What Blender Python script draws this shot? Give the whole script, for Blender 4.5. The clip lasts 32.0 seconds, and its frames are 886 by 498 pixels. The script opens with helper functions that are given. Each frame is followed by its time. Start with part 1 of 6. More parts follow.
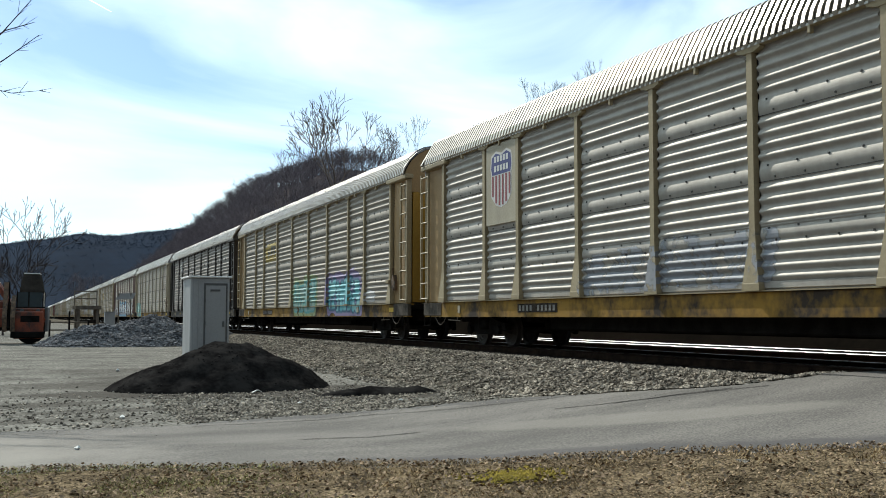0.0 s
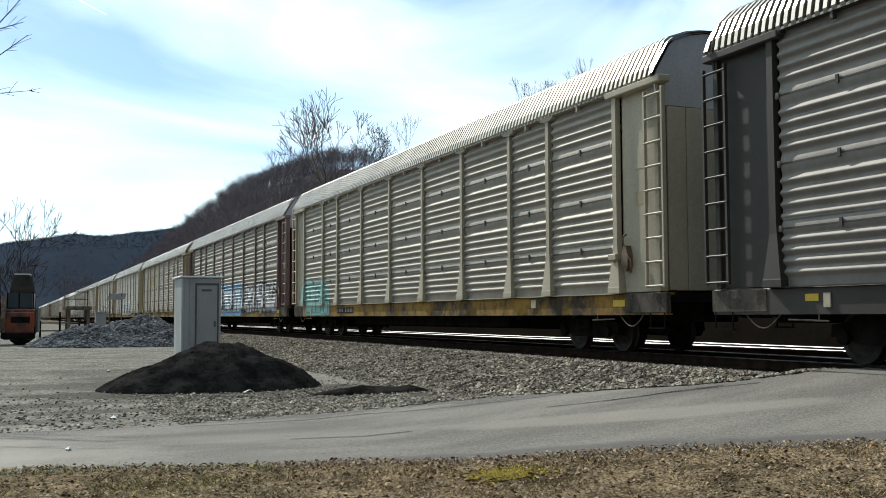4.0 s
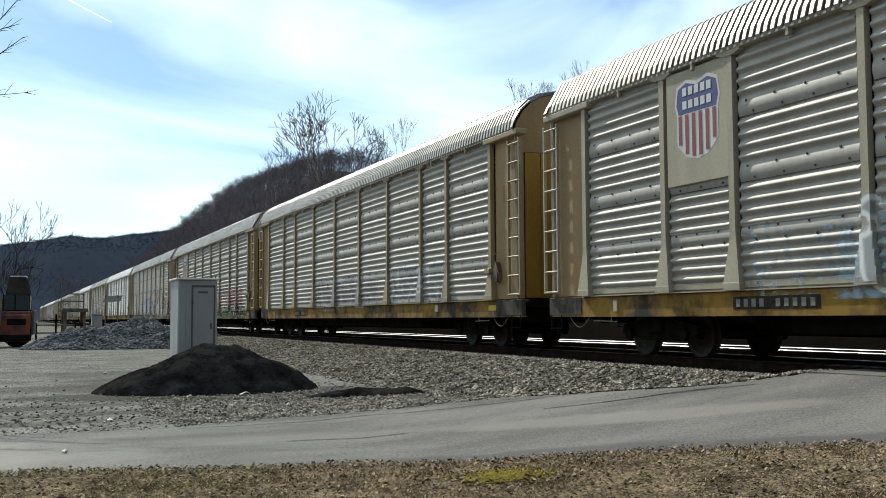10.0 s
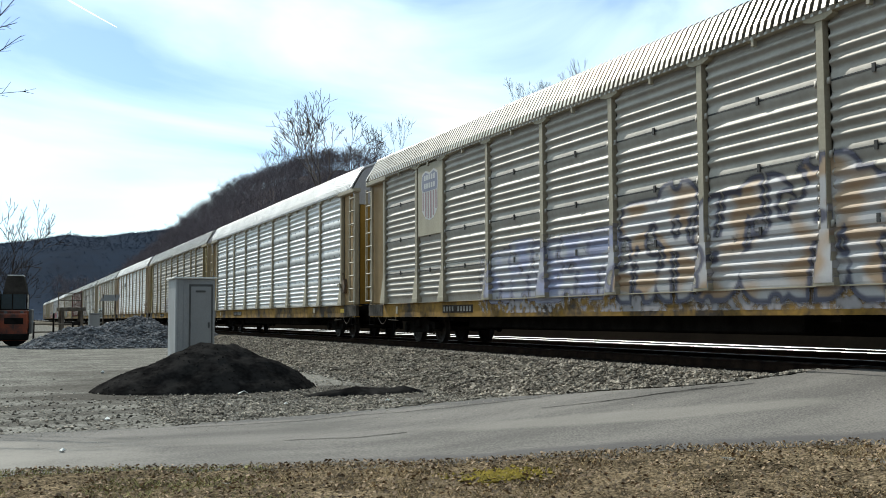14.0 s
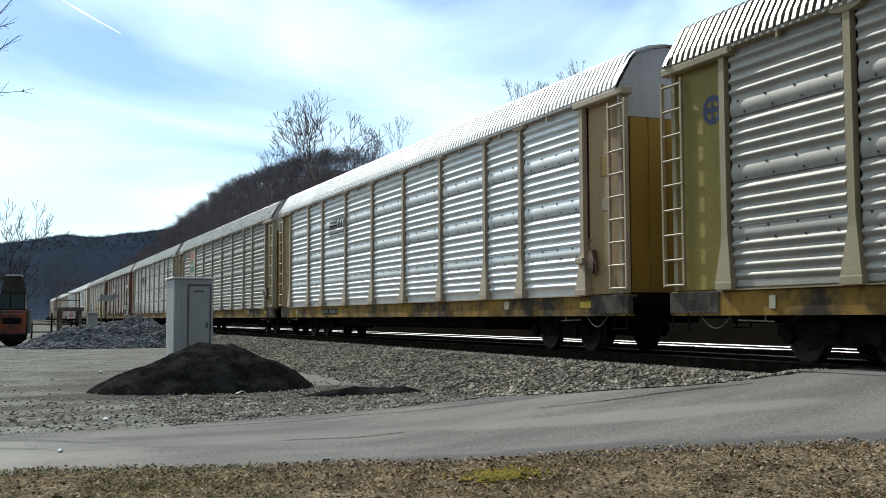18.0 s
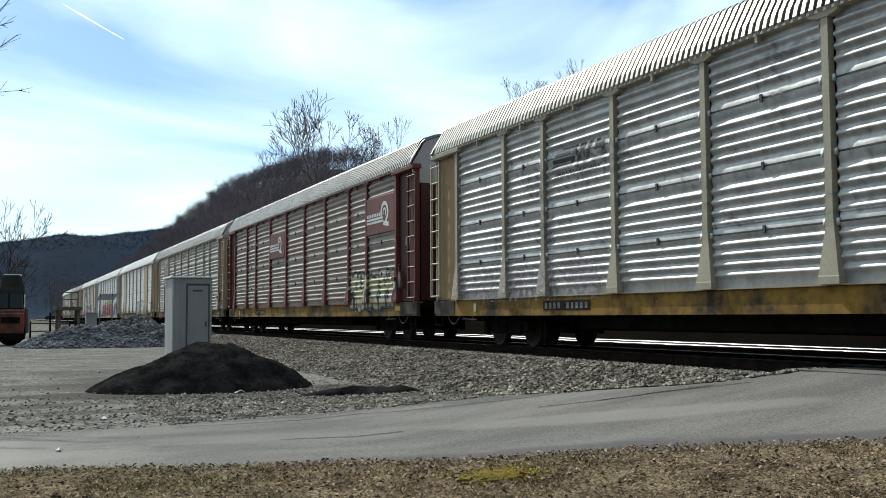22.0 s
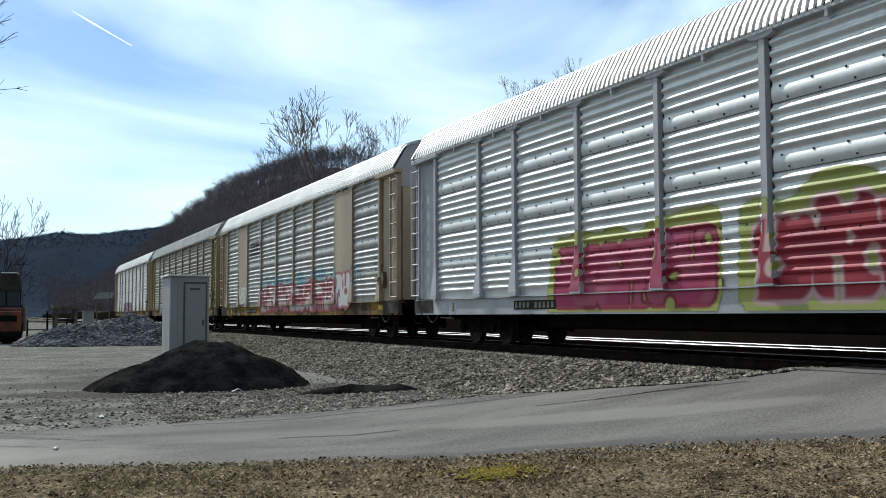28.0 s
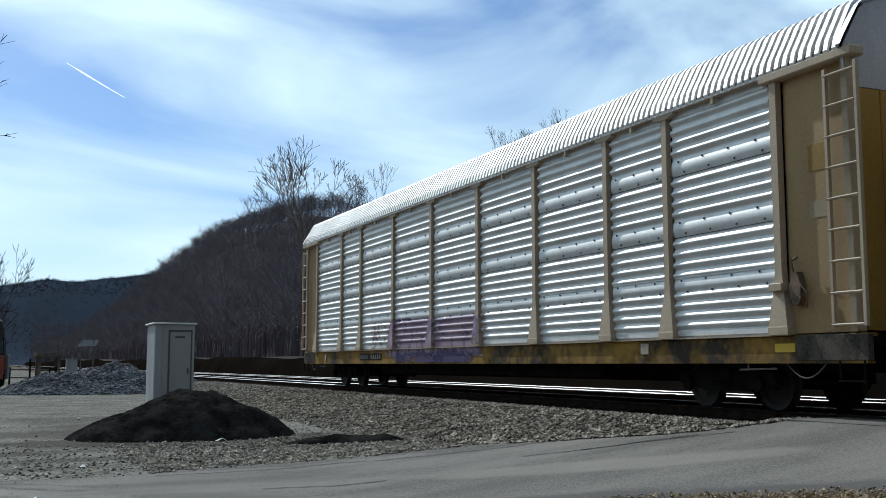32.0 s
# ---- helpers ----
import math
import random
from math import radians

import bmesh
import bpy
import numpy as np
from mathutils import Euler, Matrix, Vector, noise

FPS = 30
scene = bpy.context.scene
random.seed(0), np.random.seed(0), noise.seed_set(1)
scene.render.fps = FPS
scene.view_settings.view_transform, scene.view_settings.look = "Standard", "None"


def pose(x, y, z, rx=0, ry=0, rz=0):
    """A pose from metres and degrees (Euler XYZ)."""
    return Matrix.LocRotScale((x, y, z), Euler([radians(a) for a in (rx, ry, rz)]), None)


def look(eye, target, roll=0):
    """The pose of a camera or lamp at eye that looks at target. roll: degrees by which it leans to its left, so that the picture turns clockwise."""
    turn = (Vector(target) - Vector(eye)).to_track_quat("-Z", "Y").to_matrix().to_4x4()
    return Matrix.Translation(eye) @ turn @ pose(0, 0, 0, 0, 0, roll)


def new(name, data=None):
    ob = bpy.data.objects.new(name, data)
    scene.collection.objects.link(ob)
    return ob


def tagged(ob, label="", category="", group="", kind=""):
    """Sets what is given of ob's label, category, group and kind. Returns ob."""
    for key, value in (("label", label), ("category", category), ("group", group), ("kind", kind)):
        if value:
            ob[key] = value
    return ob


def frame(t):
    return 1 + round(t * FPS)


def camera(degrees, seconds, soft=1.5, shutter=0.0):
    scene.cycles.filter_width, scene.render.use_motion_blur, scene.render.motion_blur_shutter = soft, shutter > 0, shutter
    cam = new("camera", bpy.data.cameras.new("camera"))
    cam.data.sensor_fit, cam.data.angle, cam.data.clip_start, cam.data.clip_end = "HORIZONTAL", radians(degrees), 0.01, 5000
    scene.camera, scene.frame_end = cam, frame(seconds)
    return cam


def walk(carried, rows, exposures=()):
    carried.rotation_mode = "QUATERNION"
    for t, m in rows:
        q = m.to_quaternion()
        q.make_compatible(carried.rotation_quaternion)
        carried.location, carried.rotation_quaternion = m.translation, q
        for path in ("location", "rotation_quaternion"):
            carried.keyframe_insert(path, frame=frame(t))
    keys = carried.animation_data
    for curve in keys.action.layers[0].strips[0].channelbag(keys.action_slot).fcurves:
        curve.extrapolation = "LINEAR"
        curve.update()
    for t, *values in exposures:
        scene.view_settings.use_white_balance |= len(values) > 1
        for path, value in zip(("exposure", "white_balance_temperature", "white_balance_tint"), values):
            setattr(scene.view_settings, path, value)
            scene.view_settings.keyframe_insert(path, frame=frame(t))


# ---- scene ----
# X across the railway (away from the camera), Y along it (towards the valley's far end), Z up.
import collections

EYE = Vector((0.0, 0.0, 1.55))
RAIL_Z = 0.80
TRACK_X, TRACK_X2 = 12.58, 16.95
CAR_PITCH, CAR_HALF = 28.5, 13.65

cam = camera(47.0, 32.0, soft=0.9)
VIEW = [
    (0, 22.289, 3.838, 0.092), (0.2, 22.690, 3.743, 0.127), (0.3, 22.836, 3.708, 0.140), (0.4, 23.128, 3.639, 0.165), (0.5, 23.201, 3.622, 0.171),
    (0.6, 23.134, 3.626, 0.106), (0.7, 22.875, 3.641, -0.148), (0.8, 22.615, 3.656, -0.403), (0.9, 22.360, 3.671, -0.653), (1, 22.257, 3.677, -0.755),
    (1.1, 22.275, 3.677, -0.725), (1.25, 22.330, 3.676, -0.634), (1.5, 22.623, 3.673, -0.152), (2, 22.699, 3.693, -0.224), (3, 22.752, 3.729, -0.225),
    (3.5, 22.752, 3.754, -0.186), (5.5, 22.822, 3.798, -0.224), (6, 22.829, 3.807, -0.198), (7, 22.866, 3.834, -0.241), (8, 22.903, 3.840, -0.233),
    (9, 22.927, 3.851, -0.194), (10, 22.965, 3.870, -0.247), (11, 22.989, 3.846, -0.209), (12, 23.012, 3.833, -0.245), (13, 23.050, 3.830, -0.230),
    (14, 23.086, 3.829, -0.213), (14.5, 23.088, 3.828, -0.221), (16.5, 23.137, 3.831, -0.216), (17, 23.154, 3.823, -0.254), (18, 23.180, 3.824, -0.216),
    (19, 23.207, 3.811, -0.239), (20, 23.226, 3.788, -0.206), (21, 23.244, 3.781, -0.237), (22, 23.253, 3.777, -0.242), (23, 23.281, 3.751, -0.201),
    (24, 23.317, 3.741, -0.206), (25, 23.318, 3.734, -0.211), (25.5, 23.319, 3.734, -0.213), (27.5, 23.364, 3.698, -0.199), (28, 23.387, 3.705, -0.179),
    (29, 23.425, 3.709, -0.176), (29.5, 23.475, 3.710, -0.172), (30, 23.533, 3.721, -0.120), (30.5, 23.327, 3.714, -0.215), (31, 23.004, 3.739, -0.251),
    (31.1, 22.953, 3.759, -0.251), (31.2, 22.899, 4.216, -0.200), (31.3, 22.797, 4.724, -0.115), (31.4, 22.689, 4.842, -0.081),
    (31.5, 22.785, 4.892, -0.081), (31.6, 23.000, 5.140, -0.068), (31.7, 23.269, 5.450, -0.052), (31.8, 23.497, 5.714, -0.038),
    (31.9, 23.780, 6.335, -0.000), (32, 24.129, 6.444, -0.000),
]


def heading(yaw, pitch):
    a, b = radians(yaw), radians(pitch)
    return Vector((math.sin(a) * math.cos(b), math.cos(a) * math.cos(b), math.sin(b)))


walk(cam, [(t, look(EYE, EYE + heading(a, b), r)) for t, a, b, r in VIEW],
     exposures=[(t, e + .05, k, 5) for t, e, k in (
         (0, .1, 6500), (1, .22, 6550), (3, .2, 6550), (6, .1, 6500), (8, .12, 6460), (10, .03, 6430), (13, .04, 6420), (14, .12, 6420), (17, .0, 6300), (18, .02, 6270), (19, -.08, 6220),
         (20, .05, 6340), (21, .05, 6380), (22, .0, 6310), (23, .25, 6300), (24, .33, 6250), (25, .15, 6250), (28, -.16, 6180), (29, -.16, 6280), (30, -.06, 6350), (31, .0, 6400), (31.5, -.1, 6280), (32, -.40, 5950))])

# ---- light ----
SUN_EL, SUN_AZ = 39.3, -9.5       # degrees; azimuth right of +Y
sun = new("sun", bpy.data.lights.new("sun", "SUN"))
sun.data.energy, sun.data.angle, sun.data.color = 5.0, radians(0.6), (1.0, 0.955, 0.885)
sun.matrix_world = look(heading(SUN_AZ, SUN_EL) * 50, (0, 0, 0))

world = bpy.data.worlds.new("sky")
scene.world = world
world.use_nodes = True


def sky_nodes():
    n, l = world.node_tree.nodes, world.node_tree.links
    bg = n["Background"]
    sky = n.new("ShaderNodeTexSky")
    sky.sky_type, sky.sun_disc = "NISHITA", False
    sky.sun_elevation, sky.sun_rotation = radians(SUN_EL), radians(SUN_AZ)
    sky.air_density, sky.dust_density, sky.ozone_density = 1.0, 0.5, 2.0
    co = n.new("ShaderNodeTexCoord")
    mp = n.new("ShaderNodeMapping")
    mp.inputs["Rotation"].default_value = (0.3, 0.1, radians(-35))
    mp.inputs["Scale"].default_value = (1.1, 3.2, 4.5)
    mp.inputs["Location"].default_value = (0.014, 0.113, -0.171)
    l.new(co.outputs["Generated"], mp.inputs["Vector"])
    no = n.new("ShaderNodeTexNoise")
    no.inputs["Scale"].default_value, no.inputs["Detail"].default_value = 1.35, 7.0
    no.inputs["Roughness"].default_value, no.inputs["Distortion"].default_value = 0.5, 0.6
    l.new(mp.outputs["Vector"], no.inputs["Vector"])
    rp = n.new("ShaderNodeValToRGB")
    rp.color_ramp.elements[0].position, rp.color_ramp.elements[1].position = 0.31, 0.58
    l.new(no.outputs["Fac"], rp.inputs["Fac"])
    mx = n.new("ShaderNodeMix")
    mx.data_type = "RGBA"
    l.new(rp.outputs["Color"], mx.inputs[0])
    clear = n.new("ShaderNodeVectorMath")
    clear.operation = "MULTIPLY"
    clear.inputs[1].default_value = (0.84, 1.0, 1.22)
    l.new(sky.outputs["Color"], clear.inputs[0])
    l.new(clear.outputs["Vector"], mx.inputs[6])
    # thin cloud scatters the sunlight forwards: bright towards the sun, dim opposite it
    toward = n.new("ShaderNodeVectorMath")
    toward.operation = "DOT_PRODUCT"
    toward.inputs[1].default_value = heading(SUN_AZ, SUN_EL)
    l.new(co.outputs["Generated"], toward.inputs[0])
    glow = n.new("ShaderNodeMapRange")
    glow.interpolation_type = "SMOOTHSTEP"
    glow.inputs["From Min"].default_value, glow.inputs["From Max"].default_value = -0.15, 0.5
    glow.inputs["To Min"].default_value, glow.inputs["To Max"].default_value = 0.16, 1.0
    l.new(toward.outputs["Value"], glow.inputs["Value"])
    cl = n.new("ShaderNodeVectorMath")
    cl.operation = "SCALE"
    cl.inputs[0].default_value = (10.7, 12.9, 13.8)
    l.new(glow.outputs["Result"], cl.inputs["Scale"])
    l.new(cl.outputs["Vector"], mx.inputs[7])
    l.new(mx.outputs[2], bg.inputs["Color"])
    bg.inputs["Strength"].default_value = 0.10


sky_nodes()

# ---- materials ----


def material(name, base, second=None, rough=0.7, metal=0.0, scale=6.0, fine=60.0, bump=0.15, contrast=0.5, streak=0.0,
             voronoi=0.0, spec=0.5, spread=0.0, flat=1.0, grain=0.45):
    """Two scales of variation between base and second, fine relief; streak > 0 runs the stains down; voronoi: cell relief of that scale."""
    m = bpy.data.materials.new(name)
    m.use_nodes = True
    n, l = m.node_tree.nodes, m.node_tree.links
    bs = n["Principled BSDF"]
    co = n.new("ShaderNodeTexCoord")
    second = second or tuple(c * 0.72 for c in base)
    mp = n.new("ShaderNodeMapping")
    mp.inputs["Scale"].default_value = (flat, 1, 1.0 - 0.88 * streak)
    l.new(co.outputs["Object"], mp.inputs["Vector"])
    a = n.new("ShaderNodeTexNoise")
    a.inputs["Scale"].default_value, a.inputs["Detail"].default_value = scale, 5
    l.new(mp.outputs["Vector"], a.inputs["Vector"])
    b = n.new("ShaderNodeTexNoise")
    b.inputs["Scale"].default_value, b.inputs["Detail"].default_value = fine, 3
    l.new(co.outputs["Object"], b.inputs["Vector"])
    mi = n.new("ShaderNodeMath")
    mi.operation = "MULTIPLY_ADD"
    mi.inputs[1].default_value, mi.inputs[2].default_value = grain, -0.49 * grain
    l.new(b.outputs["Fac"], mi.inputs[0])
    ad = n.new("ShaderNodeMath")
    ad.operation = "ADD"
    l.new(a.outputs["Fac"], ad.inputs[0]), l.new(mi.outputs[0], ad.inputs[1])
    rp = n.new("ShaderNodeValToRGB")
    rp.color_ramp.elements[0].position = 0.5 - 0.3 * (1 - contrast)
    rp.color_ramp.elements[1].position = 0.5 + 0.3 * (1 - contrast)
    rp.color_ramp.elements[0].color, rp.color_ramp.elements[1].color = (*second, 1), (*base, 1)
    l.new(ad.outputs[0], rp.inputs["Fac"])
    colour = rp.outputs["Color"]
    height = b.outputs["Fac"]
    if voronoi:
        vo = n.new("ShaderNodeTexVoronoi")
        vo.inputs["Scale"].default_value = voronoi
        l.new(co.outputs["Object"], vo.inputs["Vector"])
        height = vo.outputs["Distance"]
        hs = n.new("ShaderNodeHueSaturation")
        sp = n.new("ShaderNodeSeparateColor")
        l.new(vo.outputs["Color"], sp.inputs["Color"])
        ma = n.new("ShaderNodeMath")
        ma.operation = "MULTIPLY_ADD"
        ma.inputs[1].default_value, ma.inputs[2].default_value = 1.1, 0.45
        l.new(sp.outputs[0], ma.inputs[0])
        l.new(ma.outputs[0], hs.inputs["Value"]), l.new(colour, hs.inputs["Color"])
        colour = hs.outputs["Color"]
    if spread:
        oi = n.new("ShaderNodeNewGeometry")
        hv = n.new("ShaderNodeHueSaturation")
        mr = n.new("ShaderNodeMath")
        mr.operation = "MULTIPLY_ADD"
        mr.inputs[1].default_value, mr.inputs[2].default_value = 2 * spread, 1 - spread
        l.new(oi.outputs["Random Per Island"], mr.inputs[0])
        l.new(mr.outputs[0], hv.inputs["Value"]), l.new(colour, hv.inputs["Color"])
        colour = hv.outputs["Color"]
    l.new(colour, bs.inputs["Base Color"])
    bs.inputs["Roughness"].default_value, bs.inputs["Metallic"].default_value = rough, metal
    bs.inputs["Specular IOR Level"].default_value = spec if rough < 0.85 else min(spec, 0.04) if rough < 0.93 else 0.0
    bp = n.new("ShaderNodeBump")
    bp.inputs["Strength"].default_value, bp.inputs["Distance"].default_value = bump, 0.02 if voronoi else 0.01
    bp.invert = voronoi > 0
    l.new(height, bp.inputs["Height"]), l.new(bp.outputs["Normal"], bs.inputs["Normal"])
    return m


M_GRAVEL = material("lot_gravel", (0.185, 0.176, 0.158), (0.10, 0.094, 0.085), 0.95, scale=0.6, fine=7, bump=0.2, contrast=0.35, voronoi=26, grain=0.7)
M_ASPHALT = material("worn_asphalt", (0.187, 0.173, 0.159), (0.095, 0.089, 0.083), 0.92, scale=0.9, fine=42, bump=1.0, contrast=0.35, flat=0.35, grain=1.2)
M_GRASSBED = material("dry_turf", (0.185, 0.14, 0.09), (0.06, 0.046, 0.03), 1.0, scale=2.2, fine=26, bump=1.0, voronoi=38)
M_BLADE = material("dry_grass", (0.37, 0.27, 0.15), (0.18, 0.13, 0.07), 0.9, scale=3, fine=30, bump=0.1, spread=0.45)
M_MOSS = material("yellow_moss", (0.33, 0.25, 0.055), (0.20, 0.155, 0.045), 0.95, scale=6, fine=40, bump=0.6)
M_BALLAST = material("track_ballast", (0.155, 0.137, 0.112), (0.05, 0.044, 0.037), 0.95, scale=1.0, fine=30, bump=0.9, contrast=0.4, voronoi=17)
# ballast darkened in colour for the shade beneath the train
M_SHADEBALLAST = material("train_shade_ballast", (0.04, 0.036, 0.032), (0.016, 0.015, 0.014), 0.95, scale=1.5, fine=30, bump=0.9, contrast=0.4, voronoi=17)
M_STONE = material("crushed_stone", (0.35, 0.305, 0.25), (0.12, 0.103, 0.085), 0.9, scale=3, fine=40, bump=0.4, spread=0.8)
M_COAL = material("black_millings", (0.026, 0.024, 0.023), (0.008, 0.0075, 0.0075), 0.98, scale=2.5, fine=11, bump=1.0)
M_COALBIT = material("black_lumps", (0.034, 0.031, 0.029), (0.010, 0.009, 0.009), 0.95, scale=3, fine=30, bump=0.4, spread=0.5)
M_PILE = material("grey_stone_pile", (0.14, 0.14, 0.147), (0.07, 0.07, 0.077), 0.95, scale=1.0, fine=20, bump=0.9, voronoi=9)
M_PILEBIT = material("grey_stones", (0.20, 0.20, 0.207), (0.085, 0.085, 0.092), 0.9, scale=2, fine=20, bump=0.4, spread=0.5)
M_RAILTOP = material("polished_steel", (0.33, 0.32, 0.31), (0.25, 0.24, 0.23), 0.34, 1.0, scale=3, fine=50, bump=0.02)
M_RAIL = material("rusty_rail", (0.035, 0.024, 0.018), (0.016, 0.012, 0.010), 0.95, scale=4, fine=50, bump=0.3)
M_TIE = material("creosoted_wood", (0.035, 0.029, 0.025), (0.018, 0.016, 0.015), 0.95, scale=4, fine=50, bump=0.5)
M_BLACK = material("black_iron", (0.016, 0.015, 0.014), (0.008, 0.0075, 0.007), 0.95, scale=3, fine=40, bump=0.2)
M_WHEEL = material("wheel_steel", (0.035, 0.029, 0.025), (0.018, 0.015, 0.013), 0.75, 0.2, scale=4, fine=40, bump=0.1)
# grime on the stencil panels; on roof valleys it paints in their shade
M_GRIMESHADE = material("black_grime_and_shade", (0.06, 0.05, 0.04), (0.025, 0.021, 0.018), 0.9, scale=4, fine=20, bump=0.1)
M_BRAKE = material("rusty_brake_gear", (0.17, 0.105, 0.06), (0.05, 0.035, 0.025), 0.8, scale=6, fine=30, bump=0.2)
M_HOSE = material("dull_rubber_hose", (0.16, 0.14, 0.12), (0.08, 0.07, 0.06), 0.85, scale=6, fine=30, bump=0.1)
M_CABROOF = material("faded_black_cab_paint", (0.055, 0.048, 0.042), (0.03, 0.026, 0.023), 0.95, scale=2, fine=20, bump=0.1)
M_ENDSILL = material("grimy_end_sill", (0.105, 0.092, 0.078), (0.04, 0.035, 0.03), 0.85, scale=3, fine=20, bump=0.2, streak=0.5)
M_BOLT = material("dark_bolt", (0.04, 0.04, 0.04), None, 0.8)
M_CABINET = material("grey_cabinet_paint", (0.38, 0.39, 0.395), (0.28, 0.285, 0.29), 0.55, scale=1.2, fine=30, bump=0.05, streak=0.8)
M_CABDOOR = material("grey_door_paint", (0.31, 0.315, 0.32), (0.25, 0.255, 0.26), 0.5, scale=1.2, fine=30, bump=0.05, streak=0.8)
M_DARKTRIM = material("dark_trim", (0.10, 0.10, 0.10), None, 0.6)
M_WOODS = material("leafless_woods", (0.078, 0.066, 0.067), (0.04, 0.034, 0.036), 1.0, scale=0.02, fine=0.25, bump=0.8, contrast=0.2)
# valley haze is mixed into this blue woods colour
M_HAZEWOODS = material("haze_blue_far_woods", (0.035, 0.047, 0.07), (0.03, 0.033, 0.042), 1.0, scale=0.006, fine=0.12, bump=0.6, contrast=0.2)
# bark lightened and cooled in colour to suggest haze over the hillside
M_HAZYTWIG = material("hazed_grey_brown_bark", (0.225, 0.198, 0.212), (0.115, 0.10, 0.108), 0.95, scale=0.3, fine=8, bump=0.2, spread=0.4)
M_TWIG = material("grey_bark", (0.085, 0.07, 0.065), (0.04, 0.034, 0.034), 0.95, scale=0.6, fine=20, bump=0.2, spread=0.4)
# blue of the distance painted into the far ridge's bark
M_FARHAZETWIG = material("haze_blue_far_bark", (0.066, 0.084, 0.118), (0.045, 0.056, 0.08), 0.95, scale=0.05, fine=3, bump=0.2, spread=0.4)
M_PALEBARK = material("pale_bark", (0.26, 0.21, 0.18), (0.13, 0.105, 0.09), 0.95, scale=0.6, fine=20, bump=0.2)
M_ORANGE = material("orange_machine_paint", (0.24, 0.048, 0.016), (0.05, 0.022, 0.016), 0.6, scale=1.3, fine=14, bump=0.15, contrast=0.6)
M_GLASS = material("tinted_glass", (0.02, 0.035, 0.045), None, 0.15, 0.0, scale=1, fine=5, bump=0.0, spec=0.35)
M_WEATHERED = material("weathered_timber", (0.17, 0.145, 0.12), (0.09, 0.077, 0.064), 0.95, scale=3, fine=30, bump=0.4, streak=0.6)
M_WHITEPAINT = material("white_paint", (0.75, 0.75, 0.73), (0.6, 0.6, 0.58), 0.6, scale=2, fine=30, bump=0.05)


def blot(m, colour, cx, cy, rx, ry, turn=0.0, amount=0.8, rag=0.6, scale=1.2):
    """A ragged stain of another colour on a ground material: an ellipse rx by ry metres round (cx, cy)."""
    n, l = m.node_tree.nodes, m.node_tree.links
    bs = n["Principled BSDF"]
    old = bs.inputs["Base Color"].links[0].from_socket
    co = n.new("ShaderNodeTexCoord")
    mp = n.new("ShaderNodeMapping")
    mp.vector_type = "TEXTURE"
    mp.inputs["Location"].default_value, mp.inputs["Rotation"].default_value = (cx, cy, 0), (0, 0, radians(turn))
    mp.inputs["Scale"].default_value = (rx, ry, 1000)
    l.new(co.outputs["Object"], mp.inputs["Vector"])
    ln = n.new("ShaderNodeVectorMath")
    ln.operation = "LENGTH"
    l.new(mp.outputs["Vector"], ln.inputs[0])
    no = n.new("ShaderNodeTexNoise")
    no.inputs["Scale"].default_value, no.inputs["Detail"].default_value, no.inputs["Roughness"].default_value = scale, 8, 0.65
    l.new(co.outputs["Object"], no.inputs["Vector"])
    ad = n.new("ShaderNodeMath")
    ad.operation = "MULTIPLY_ADD"
    ad.inputs[1].default_value = 2 * rag
    l.new(no.outputs["Fac"], ad.inputs[0]), l.new(ln.outputs["Value"], ad.inputs[2])
    mr = n.new("ShaderNodeMapRange")
    mr.interpolation_type = "SMOOTHSTEP"
    mr.inputs["From Min"].default_value, mr.inputs["From Max"].default_value = 0.65 + rag, 1.2 + rag
    mr.inputs["To Min"].default_value, mr.inputs["To Max"].default_value = amount, 0.0
    l.new(ad.outputs[0], mr.inputs["Value"])
    mx = n.new("ShaderNodeMix")
    mx.data_type = "RGBA"
    mx.inputs[7].default_value = (*colour, 1)
    l.new(mr.outputs["Result"], mx.inputs[0]), l.new(old, mx.inputs[6]), l.new(mx.outputs[2], bs.inputs["Base Color"])


PALE_DUST, DARK_GRIT, DARK_DIRT = (0.25, 0.232, 0.208), (0.085, 0.08, 0.08), (0.062, 0.056, 0.05)
blot(M_ASPHALT, PALE_DUST, -3.6, 12.9, 5.0, 2.4, -12, .85, .35)
blot(M_ASPHALT, PALE_DUST, 7.2, 10.9, 2.6, .45, -38, .45, .5)
blot(M_ASPHALT, DARK_GRIT, 5.0, 9.75, 2.2, .45, -27, .75, .6, 2)
blot(M_ASPHALT, DARK_GRIT, 7.4, 7.9, 1.6, .4, -42, .8, .6, 2)
blot(M_ASPHALT, DARK_GRIT, 3.0, 15.2, 3.5, .28, 3, .6, .6, 2)
blot(M_ASPHALT, DARK_GRIT, 6.8, 14.6, 1.7, .3, -32, .6, .6, 2)
for cx, cy, rx, ry, turn, k in ((2.2, 21.6, 2.4, 1.1, 0, .8), (4.2, 20.6, 3.0, .8, 0, .85), (.4, 19.3, 2.4, .5, 8, .6), (2.3, 17.9, 3.4, .4, 4, .55), (6.4, 19.3, 2.4, .9, -5, .85), (6.2, 21.6, 1.8, 1.2, 0, .8),
                                (-.3, 16.4, 2.6, .35, 6, .5), (1.2, 25.5, 2.2, .7, 20, .35), (3.0, 31, 3, 1.6, 15, .4), (2.4, 24.2, 2.4, 1.6, 0, .6), (3.4, 27.5, 2.6, 1.5, 20, .45)):
    blot(M_GRAVEL, DARK_DIRT, cx, cy, rx, ry, turn, k, .6, 1.4)

